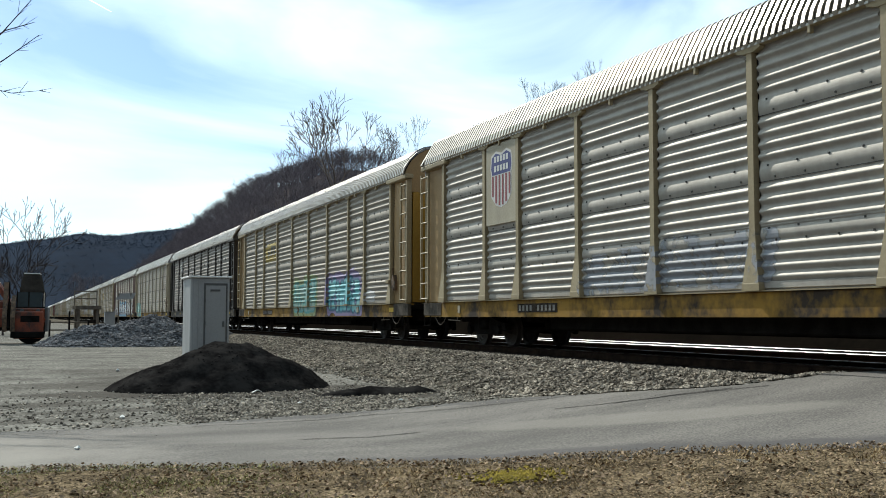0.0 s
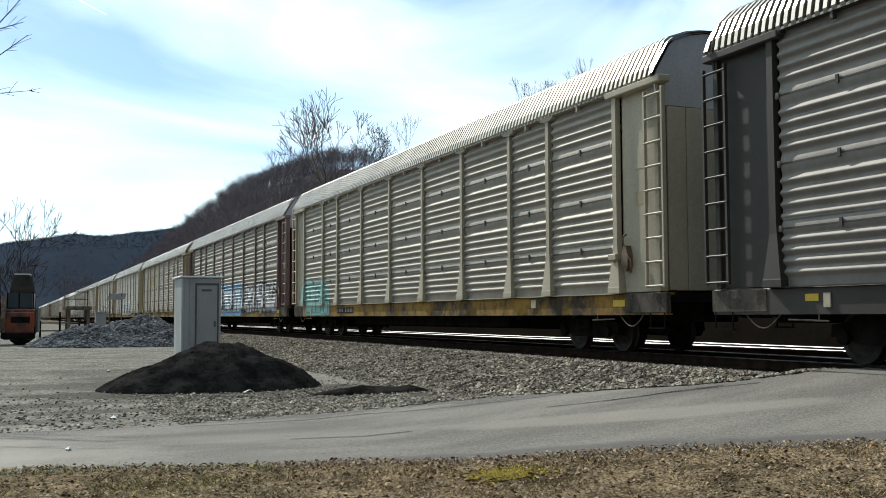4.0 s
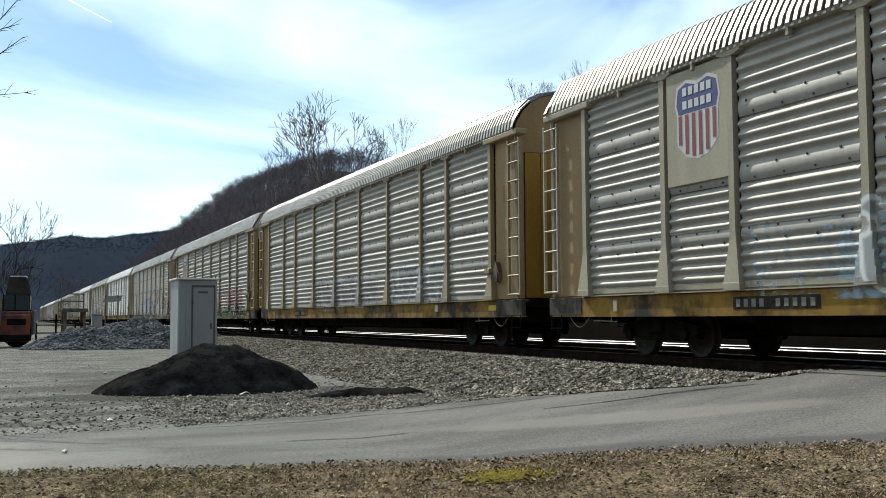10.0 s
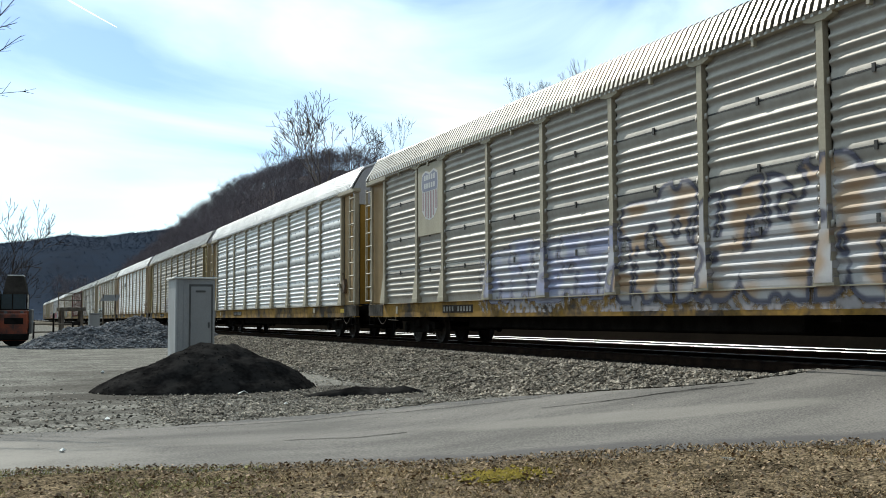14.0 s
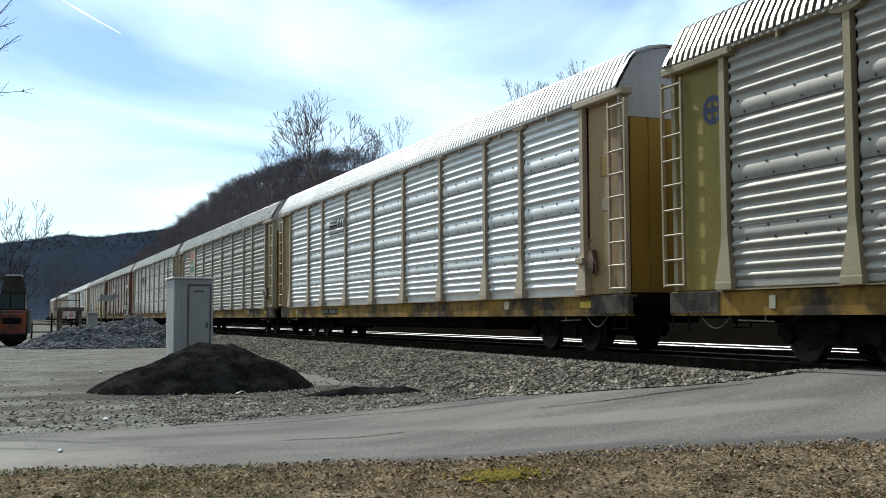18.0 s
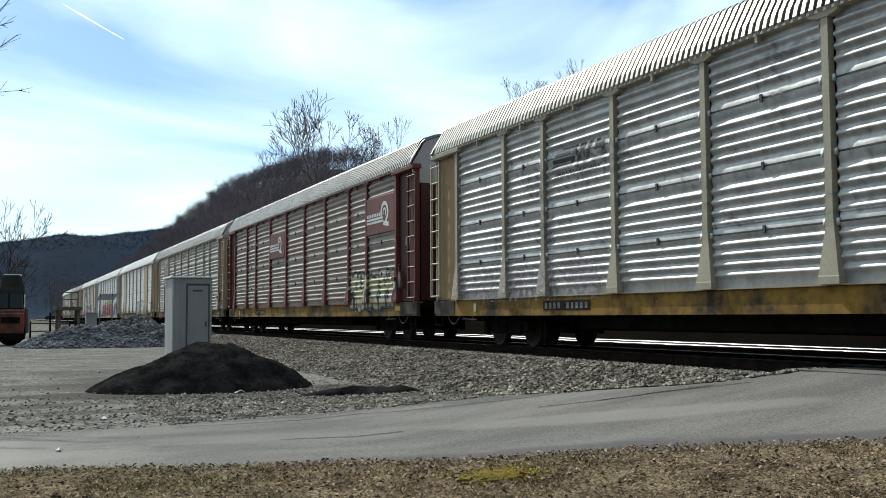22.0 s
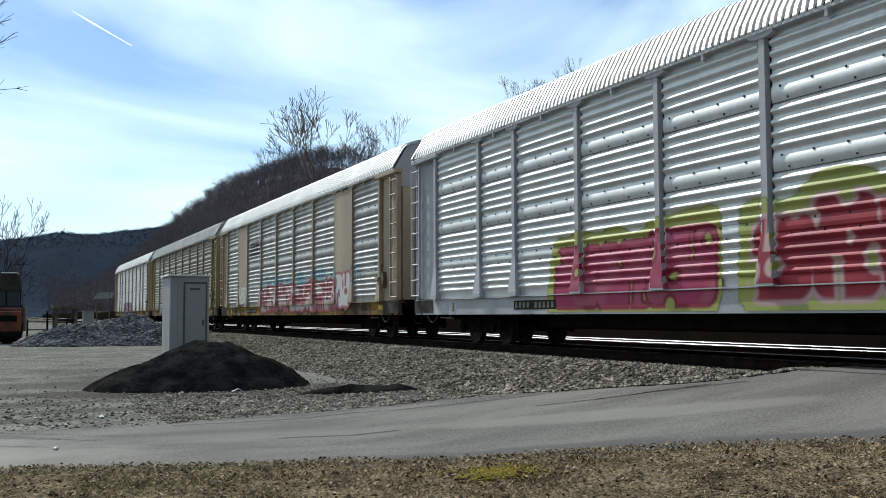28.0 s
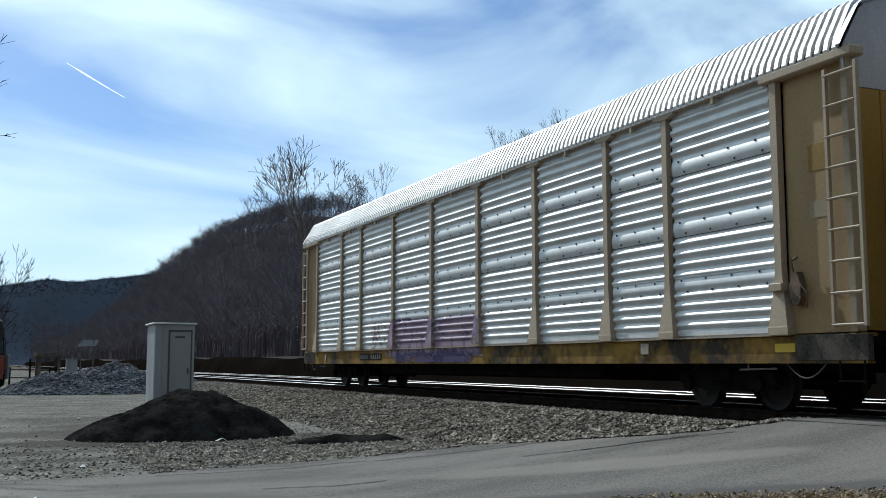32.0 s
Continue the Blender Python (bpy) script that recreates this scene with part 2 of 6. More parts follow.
M_LEAF = material("dead_leaves", (0.31, 0.225, 0.15), (0.14, 0.10, 0.07), 0.9, scale=4, fine=40, bump=0.2, spread=0.55)
M_GREENBLADE = material("greening_grass", (0.27, 0.245, 0.105), (0.13, 0.12, 0.05), 0.9, scale=3, fine=30, bump=0.1, spread=0.4)
M_CRACK = material("tar_crack", (0.035, 0.034, 0.033), None, 0.95)
# litter coloured near black: the shade under trackside brush is painted in
M_SHADEFLOOR = material("leaf_litter", (0.010, 0.008, 0.006), (0.004, 0.0035, 0.003), 1.0, scale=0.3, fine=6, bump=0.8, contrast=0.2)


def paint(name, c, worn=0.7, rough=0.6, metal=0.0):
    return material(name, c, tuple(v * worn for v in c), rough, metal, scale=1.1, fine=18, bump=0.08, contrast=0.35, streak=0.75, spec=0.28)


P_YELLOW = paint("faded_yellow_paint", (0.345, 0.282, 0.175))
P_OCHRE = paint("ochre_paint", (0.31, 0.18, 0.03), 0.6)
P_CORNER = paint("weathered_tan_paint", (0.36, 0.24, 0.115), 0.7)
P_GOLDCORNER = paint("weathered_gold_paint", (0.33, 0.255, 0.065), 0.6)
P_SILL = material("grimy_ochre_paint", (0.27, 0.155, 0.03), (0.038, 0.028, 0.02), 0.8, 0.0, scale=1.1, fine=7, bump=0.15, contrast=0.5, streak=0.3, spec=0.2)
P_CREAM = paint("cream_paint", (0.41, 0.365, 0.275))
P_BROWN = paint("red_brown_paint", (0.16, 0.05, 0.043))
P_FADEDBROWN = paint("faded_red_brown_paint", (0.225, 0.16, 0.145))
P_GOLD = paint("golden_yellow_paint", (0.36, 0.235, 0.055))
# brown of the car ends, darkened to hold the recessed corners' shade
P_SHADEBROWN = paint("shaded_brown_paint", (0.065, 0.02, 0.018))
P_CHAR = paint("charcoal_paint", (0.048, 0.042, 0.038))
P_GREY = paint("light_grey_paint", (0.50, 0.50, 0.52))
P_TAN = paint("tan_primer", (0.45, 0.36, 0.26))
P_WHITE = paint("white_car_paint", (0.70, 0.70, 0.70))
G_OLD = material("weathered_galvanised", (0.42, 0.395, 0.357), (0.29, 0.268, 0.238), 0.68, 0.5, scale=0.9, fine=8, bump=0.3, contrast=0.15, streak=0.8)
G_WARM = material("stained_galvanised", (0.335, 0.305, 0.262), (0.22, 0.198, 0.167), 0.7, 0.48, scale=0.9, fine=8, bump=0.3, contrast=0.15, streak=0.8)
G_BROWN = material("brown_stained_galvanised", (0.335, 0.29, 0.255), (0.20, 0.165, 0.145), 0.68, 0.45, scale=0.9, fine=8, bump=0.3, contrast=0.2, streak=0.8)
G_BRIGHT = material("bright_galvanised", (0.76, 0.76, 0.76), (0.58, 0.58, 0.577), 0.58, 0.6, scale=0.9, fine=8, bump=0.22, contrast=0.2, streak=0.8)
G_DARK = material("dark_galvanised", (0.26, 0.242, 0.222), (0.175, 0.16, 0.145), 0.72, 0.45, scale=0.9, fine=8, bump=0.3, contrast=0.15, streak=0.8)
G_MID = material("patchy_galvanised", (0.55, 0.545, 0.53), (0.32, 0.313, 0.30), 0.58, 0.6, scale=0.9, fine=8, bump=0.3, contrast=0.4, streak=0.5)
G_ROOF = material("galvanised_roof", (0.38, 0.355, 0.32), (0.25, 0.235, 0.21), 0.36, 0.9, scale=0.8, fine=12, bump=0.08, contrast=0.2)


for dusty in (G_OLD, G_WARM, G_BROWN, G_MID, G_DARK, G_ROOF, G_BRIGHT):
    coat = dusty.node_tree.nodes["Principled BSDF"].inputs
    coat["Sheen Weight"].default_value, coat["Sheen Roughness"].default_value = 0.2, 0.45
    coat["Sheen Tint"].default_value = (0.95, 0.88, 0.80, 1)


def vapour():
    m = bpy.data.materials.new("vapour")
    m.use_nodes = True
    n, l = m.node_tree.nodes, m.node_tree.links
    n.remove(n["Principled BSDF"])
    d, tr, mx = n.new("ShaderNodeBsdfTranslucent"), n.new("ShaderNodeBsdfTransparent"), n.new("ShaderNodeMixShader")
    d.inputs["Color"].default_value = (0.95, 0.95, 0.95, 1)
    co, no = n.new("ShaderNodeTexCoord"), n.new("ShaderNodeTexNoise")
    no.inputs["Scale"].default_value = 0.05
    l.new(co.outputs["Object"], no.inputs["Vector"])
    gain = n.new("ShaderNodeMath")
    gain.operation = "MULTIPLY"
    gain.inputs[1].default_value = 0.7
    l.new(no.outputs["Fac"], gain.inputs[0])
    l.new(gain.outputs[0], mx.inputs[0]), l.new(tr.outputs[0], mx.inputs[1]), l.new(d.outputs[0], mx.inputs[2])
    l.new(mx.outputs[0], n["Material Output"].inputs["Surface"])
    return m


M_VAPOUR = vapour()


def spray_material():
    """Spray paint: colour and cover from the painted skin, worn in spots."""
    m = paint("spray_paint", (0.5, 0.5, 0.5), 0.8)
    n, l = m.node_tree.nodes, m.node_tree.links
    bs = n["Principled BSDF"]
    old = bs.inputs["Base Color"].links[0].from_socket
    at = n.new("ShaderNodeAttribute")
    at.attribute_name = "paint"
    mx = n.new("ShaderNodeMix")
    mx.data_type, mx.blend_type = "RGBA", "OVERLAY"
    mx.inputs[0].default_value = 0.6
    l.new(at.outputs["Color"], mx.inputs[6]), l.new(old, mx.inputs[7]), l.new(mx.outputs[2], bs.inputs["Base Color"])
    l.new(at.outputs["Alpha"], bs.inputs["Alpha"])
    return m


M_SPRAY = spray_material()
TINTS = {}


def tint(c, rough=0.6):
    if c not in TINTS:
        TINTS[c] = paint("spray_paint_%d" % len(TINTS), c, 0.8, rough)
    return TINTS[c]

# ---- mesh helpers ----


class Shape:
    """Collects faces of one mesh; every face carries a material slot."""

    def __init__(self):
        self.v, self.f, self.s, self.smooth = [], [], [], False

    def add(self, vs, fs, slot=0):
        k = len(self.v)
        self.v += [tuple(p) for p in vs]
        self.f += [tuple(k + i for i in f) for f in fs]
        self.s += [slot] * len(fs)
        return self

    def box(self, x0, x1, y0, y1, z0, z1, c=0.0, slot=0):
        """A box; c: width of the chamfer round its upright and lying edges."""
        if c <= 0:
            vs = [(x, y, z) for z in (z0, z1) for x, y in ((x0, y0), (x1, y0), (x1, y1), (x0, y1))]
            return self.add(vs, [(3, 2, 1, 0), (4, 5, 6, 7), (0, 1, 5, 4), (1, 2, 6, 5), (2, 3, 7, 6), (3, 0, 4, 7)], slot)
        ring = lambda i: [(x0 + i, y0), (x1 - i, y0), (x1, y0 + i), (x1, y1 - i), (x1 - i, y1), (x0 + i, y1), (x0, y1 - i), (x0, y0 + i)]
        inner = [(x0 + c, y0 + c), (x1 - c, y0 + c), (x1 - c, y0 + c), (x1 - c, y1 - c), (x1 - c, y1 - c), (x0 + c, y1 - c), (x0 + c, y1 - c), (x0 + c, y0 + c)]
        ends = [(x0 + c, y0 + c), (x1 - c, y0 + c), (x1 - c, y1 - c), (x0 + c, y1 - c)]
        vs = [(x, y, z) for z in (z0 + c, z1 - c) for x, y in ring(c)]
        vs += [(x, y, z) for z in (z0, z1) for x, y in ends]
        fs = [(i, (i + 1) % 8, 8 + (i + 1) % 8, 8 + i) for i in range(8)]
        b, t = 16, 20
        fs += [(b + 3, b + 2, b + 1, b), (t, t + 1, t + 2, t + 3)]
        for q in range(4):
            i, j = 2 * q, 2 * q + 1
            fs += [(b + q, b + (q + 1) % 4, j, i), (8 + i, 8 + j, t + (q + 1) % 4, t + q)]
            k = (j + 1) % 8
            fs += [(b + (q + 1) % 4, k, j), (8 + j, 8 + k, t + (q + 1) % 4)]
        return self.add(vs, fs, slot)

    def tube(self, p, q, r0, r1=None, n=6, slot=0, caps=True):
        p, q = Vector(p), Vector(q)
        r1 = r0 if r1 is None else r1
        d = (q - p).normalized()
        a = d.orthogonal().normalized()
        b = d.cross(a)
        vs = [c + r * (math.cos(2 * math.pi * i / n) * a + math.sin(2 * math.pi * i / n) * b) for c, r in ((p, r0), (q, r1)) for i in range(n)]
        fs = [(i, (i + 1) % n, n + (i + 1) % n, n + i) for i in range(n)]
        if caps:
            fs += [tuple(range(n))[::-1], tuple(range(n, 2 * n))]
        return self.add(vs, fs, slot)

    def loft(self, rings, slot=0, caps=True, closed=True):
        n = len(rings[0])
        vs = [p for r in rings for p in r]
        m = n if closed else n - 1
        fs = [(k * n + i, k * n + (i + 1) % n, (k + 1) * n + (i + 1) % n, (k + 1) * n + i) for k in range(len(rings) - 1) for i in range(m)]
        if caps and closed:
            fs += [tuple(range(n))[::-1], tuple(range((len(rings) - 1) * n, len(rings) * n))]
        return self.add(vs, fs, slot)

    def mesh(self, name, *mats):
        me = bpy.data.meshes.new(name)
        me.from_pydata(self.v, [], self.f)
        for m in mats:
            me.materials.append(m)
        if len(mats) > 1:
            me.polygons.foreach_set("material_index", self.s)
        if self.smooth:
            me.polygons.foreach_set("use_smooth", [True] * len(self.f))
        bm = bmesh.new()
        bm.from_mesh(me)
        bmesh.ops.recalc_face_normals(bm, faces=bm.faces)
        bm.to_mesh(me)
        bm.free()
        me.update()
        return me


def open_mesh(name, v, f, *mats, slots=None, smooth=False):
    """A mesh from arrays, its faces turned as they are given."""
    me = bpy.data.meshes.new(name)
    me.from_pydata([tuple(map(float, p)) for p in v], [], [tuple(map(int, q)) for q in f])
    for m in mats:
        me.materials.append(m)
    if slots is not None:
        me.polygons.foreach_set("material_index", [int(s) for s in slots])
    if smooth:
        me.polygons.foreach_set("use_smooth", [True] * len(me.polygons))
    me.update()
    return me


def part(name, me, parent, label="", loc=(0, 0, 0), rz=0.0):
    ob = new(name, me)
    ob.parent = parent
    ob.location = loc
    if rz:
        ob.rotation_euler = (0, 0, rz)
    if label:
        ob["label"] = label
    return ob


def thing(name, x, y, z, rz=0.0):
    ob = new(name)
    ob.location, ob.rotation_euler = (x, y, z), (0, 0, radians(rz))
    ob.empty_display_size = 0.2
    return ob


def smooth01(a, b, x):
    t = min(1.0, max(0.0, (x - a) / (b - a)))
    return t * t * (3 - 2 * t)


def ico(rng, c, r, squash=0.7):
    """Six-cornered stone, uneven."""
    base = [(1, 0, 0), (-1, 0, 0), (0, 1, 0), (0, -1, 0), (0, 0, 1), (0, 0, -1)]
    a = rng.uniform(0, 6.28)
    ca, sa = math.cos(a), math.sin(a)
    vs = []
    for x, y, z in base:
        k = r * rng.uniform(0.65, 1.25)
        x, y, z = x * k + rng.uniform(-.3, .3) * r, y * k + rng.uniform(-.3, .3) * r, z * k * squash
        vs.append((c[0] + x * ca - y * sa, c[1] + x * sa + y * ca, c[2] + z))
    fs = [(0, 2, 4), (2, 1, 4), (1, 3, 4), (3, 0, 4), (2, 0, 5), (1, 2, 5), (3, 1, 5), (0, 3, 5)]
    return vs, fs


def stones(name, rng, spots, mat):
    v, f = [], []
    for c, r in spots:
        vs, fs = ico(rng, c, r)
        k = len(v)
        v += vs
        f += [tuple(k + i for i in q) for q in fs]
    return new(name, open_mesh(name, v, f, mat))

# ---- ground ----


def climb(x):
    """Height of the road as it climbs to the crossing."""
    return 0.74 * min(1.0, max(0.0, (x - 4.0) / 6.5)) ** 1.4


def road_near(x):
    """Near edge of the road along x."""
    y = float(np.interp(x, (-40, -6, 0, 1.2, 2.6, 3.7, 4.8, 5.8, 6.7, 7.5, 8.5, 10.5), (20, 12.4, 11.0, 10.7, 10.4, 10.2, 9.75, 9.1, 8.35, 7.6, 6.4, 3.6)))
    return y + 0.05 * math.sin(x * 2.3) + 0.03 * math.sin(x * 6.1)


def road_far(x):
    y = float(np.interp(x, (-40, -2, 2.0, 3.9, 5.5, 6.5, 7.2, 7.8, 8.4, 9.0, 9.6, 10.4, 12), (19, 15.0, 15.1, 15.65, 15.4, 15.1, 14.6, 13.9, 13.2, 12.5, 11.95, 11.55, 11.6)))
    return y + 0.05 * math.sin(x * 1.7 + 1) + 0.03 * math.sin(x * 5.3)


def rise(x, y):
    """Height of the lot and of the road that climbs to the crossing."""
    ramp = climb(x) * (1 - smooth01(0.15, 2.0, y - road_far(x)))
    return ramp + 0.015 * math.sin(x * 0.9 + 1.0) * math.sin(y * 0.7) * smooth01(30, 8, y)


def ballast_z(x):
    """Cross-section of the double-track ballast bed."""
    if x < 10.7:
        return 0.60 * (x - 8.3) / 2.4
    if x > 18.9:
        return 0.60 * (21.5 - x) / 2.6
    return 0.60


def hill(x, y):
    """The wooded hill beyond the railway, the ridge that closes the valley and an added hill out of view on the left.
    """
    crest = 26 + 50 * smooth01(200, 540, y) - 30 * smooth01(640, 950, y)
    crest += 4 * math.sin(y * 0.013) + 2.5 * math.sin(y * 0.041 + 1)
    side = max(crest * smooth01(26, 150, x) ** 0.9, 2.6 * smooth01(19.6, 22.5, x))
    far = (73 + 4 * math.sin(x * 0.008 + 1) + 2 * math.sin(x * 0.031)) * smooth01(760, 1020, y)
    far += (14 * smooth01(60, 150, x) - 7 * (1 - smooth01(-40, 60, x)) + 2.5 * noise.noise(Vector((x * .03, 0, 4)))) * smooth01(850, 1020, y)
    # unseen hill, added so the car sides mirror dark woods, not bright sky
    left = 64 * smooth01(-45, -230, x)
    return max(side, far, left, 0.0)


def grid_mesh(name, xs, ys, zf, *mats, keep=None, smooth=True):
    xs, ys = list(xs), list(ys)
    v = [(x, y, zf(x, y)) for y in ys for x in xs]
    n = len(xs)
    f = []
    for j in range(len(ys) - 1):
        for i in range(n - 1):
            if keep is None or keep(0.5 * (xs[i] + xs[i + 1]), 0.5 * (ys[j] + ys[j + 1])):
                f.append((j * n + i, j * n + i + 1, (j + 1) * n + i + 1, (j + 1) * n + i))
    return open_mesh(name, v, f, *mats, smooth=smooth)


def steps(*spans):
    out = []
    for a, b, d in spans:
        k = max(1, round((b - a) / d))
        out += [a + (b - a) * i / k for i in range(k)]
    return out + [spans[-1][1]]


def build_ground():
    xs = steps((-3000, -300, 300), (-300, -30, 15), (-30, -6, 1.5), (-6, 12, 0.3), (12, 30, 1.5), (30, 300, 20), (300, 3000, 300))
    ys = steps((-3000, -100, 300), (-100, -10, 10), (-10, 4, 1.0), (4, 30, 0.3), (30, 120, 3), (120, 1200, 60), (1200, 4000, 280))
    g = new("ground", grid_mesh("ground", xs, ys, rise, M_GRAVEL))
    tagged(g, "pale grey gravel lot with tyre-worn dirt", "ground", kind="structure")


def build_road():
    xs = steps((-40, -6, 2), (-6, 10.55, 0.18))
    v, f = [], []
    cols = 26
    for x in xs:
        a, b = road_near(x), road_far(x)
        for j in range(cols + 1):
            y = a + (b - a) * j / cols
            lift = 0.02 * min(1, j / 2, (cols - j) / 2)
            v.append((x, y, rise(x, y) + 0.004 + lift))
    n = cols + 1
    for i in range(len(xs) - 1):
        for j in range(cols):
            f.append((i * n + j, (i + 1) * n + j, (i + 1) * n + j + 1, i * n + j + 1))
    r = new("road", open_mesh("road", v, f, M_ASPHALT, smooth=True))
    tagged(r, "worn grey asphalt lane climbing to the crossing", "road", kind="structure")
    v, f = [], []
    for x0, y0, dx, dy, n in ((5.0, 14.7, .14, -.05, 26), (2.2, 14.6, .2, .01, 14), (6.9, 12.7, .12, -.05, 22), (3.2, 12.6, .16, -.02, 10), (7.6, 12.3, .1, -.03, 16)):
        x, y = x0, y0
        for i in range(n):
            nx, ny = x + dx, y + dy + .06 * noise.noise(Vector((x * 3, y0, 0)))
            w, k = .012 + .012 * abs(noise.noise(Vector((x * 5, y0, 3)))), len(v)
            v += [(x, y - w, rise(x, y) + .031), (nx, ny - w, rise(nx, ny) + .031), (nx, ny + w, rise(nx, ny) + .031), (x, y + w, rise(x, y) + .031)]
            f.append((k, k + 1, k + 2, k + 3))
            x, y = nx, ny
    g = part("crack", open_mesh("crack", v, f, M_CRACK), r, "dark tarred cracks")
    # crossing planks beside the near rail
    rng = random.Random(5)
    pad = thing("crossing_panel", 0, 0, 0)
    tagged(pad, "dark timber crossing planks between asphalt and rail", "crossing", kind="structure")
    s = Shape().loft([[(10.56, -8, z), (11.72, -8, z), (11.72, 11.62, z), (10.56, 11.5, z)] for z in (.55, .765)])
    part("plank", s.mesh("plank", M_ASPHALT), pad, "patched asphalt strip beside the rail")


def build_verge():
    """Dry grass strip in front of the road."""
    xs = steps((-30, -6, 2), (-6, 10.4, 0.25))
    v, f = [], []
    rows_n = 24
    for x in xs:
        b = road_near(x) + 0.12
        for j in range(rows_n + 1):
            y = -6.0 + (b + 6.0) * (j / rows_n) ** 0.6
            bumpy = 0.05 * noise.noise(Vector((x * 1.3, y * 1.3, 0))) + 0.03 * noise.noise(Vector((x * 4, y * 4, 2)))
            v.append((x, y, rise(x, y) + 0.03 + bumpy - (0.03 + abs(bumpy) if j == rows_n else 0)))
    n = rows_n + 1
    for i in range(len(xs) - 1):
        for j in range(rows_n):
            f.append((i * n + j, (i + 1) * n + j, (i + 1) * n + j + 1, i * n + j + 1))
    g = new("verge", open_mesh("verge", v, f, M_GRASSBED, smooth=True))
    tagged(g, "brown winter turf beside the road", "verge", kind="structure")
    rng = random.Random(11)
    v, f = [], []
    for _ in range(52000):
        x = rng.uniform(-1.5, 9.5)
        y = road_near(x) + 0.15 - rng.uniform(0, 1) ** 1.3 * 5.5
        if y < 4.5 or noise.noise(Vector((x * 0.9, y * 0.9, 5))) < -0.5 + 0.35 * rng.random():
            continue
        z = rise(x, y) + 0.02
        a, h, w = rng.uniform(0, 6.28), rng.uniform(0.012, 0.045), rng.uniform(0.003, 0.008)
        dx, dy = math.cos(a), math.sin(a)
        lean = rng.uniform(0.4, 2.2) * h
        k = len(v)
        v += [(x - dy * w, y + dx * w, z), (x + dy * w, y - dx * w, z), (x + dx * lean, y + dy * lean, z + h)]
        f.append((k, k + 1, k + 2))
    tint_of = [int(v[q[0]][0] + .9 * noise.noise(Vector(v[q[0]]) * .9) < 2.6) for q in f]
    g = new("grass", open_mesh("grass", v, f, M_BLADE, M_GREENBLADE, slots=tint_of))
    tagged(g, "short dry straw-coloured winter grass and leaf litter", "grass", kind="stuff")
    v, f = [], []
    for _ in range(15000):
        x = rng.uniform(-1.5, 9.5)
        y = road_near(x) + 0.1 - rng.uniform(0, 1) ** 1.2 * 5.5
        z, a, w = rise(x, y) + 0.045 + rng.uniform(0, .02), rng.uniform(0, 6.28), rng.uniform(.010, .028)
        c, d, k = math.cos(a) * w, math.sin(a) * w, len(v)
        t1, t2 = rng.uniform(-.5, .5) * w, rng.uniform(-.5, .5) * w
        v += [(x + c, y + d, z + t1), (x - d * .6, y + c * .6, z + t2 + .01), (x - c, y - d, z - t1), (x + d * .6, y - c * .6, z - t2)]
        f.append((k, k + 1, k + 2, k + 3))
    g = new("leaf_litter", open_mesh("leaf_litter", v, f, M_LEAF))
    tagged(g, "small dead brown leaves in the turf", "leaves", kind="stuff")
    s = []
    for _ in range(900):
        a, r = rng.uniform(0, 6.28), abs(rng.gauss(0, 0.25))
        x, y = 4.3 + math.cos(a) * r * .9, 8.75 + math.sin(a) * r * 0.75
        s.append(((x, y, rise(x, y) + 0.05), rng.uniform(0.012, 0.03)))
    g = stones("moss_patch", rng, s, M_MOSS)
    tagged(g, "yellow-green moss clump in the dry grass", "moss", kind="stuff")


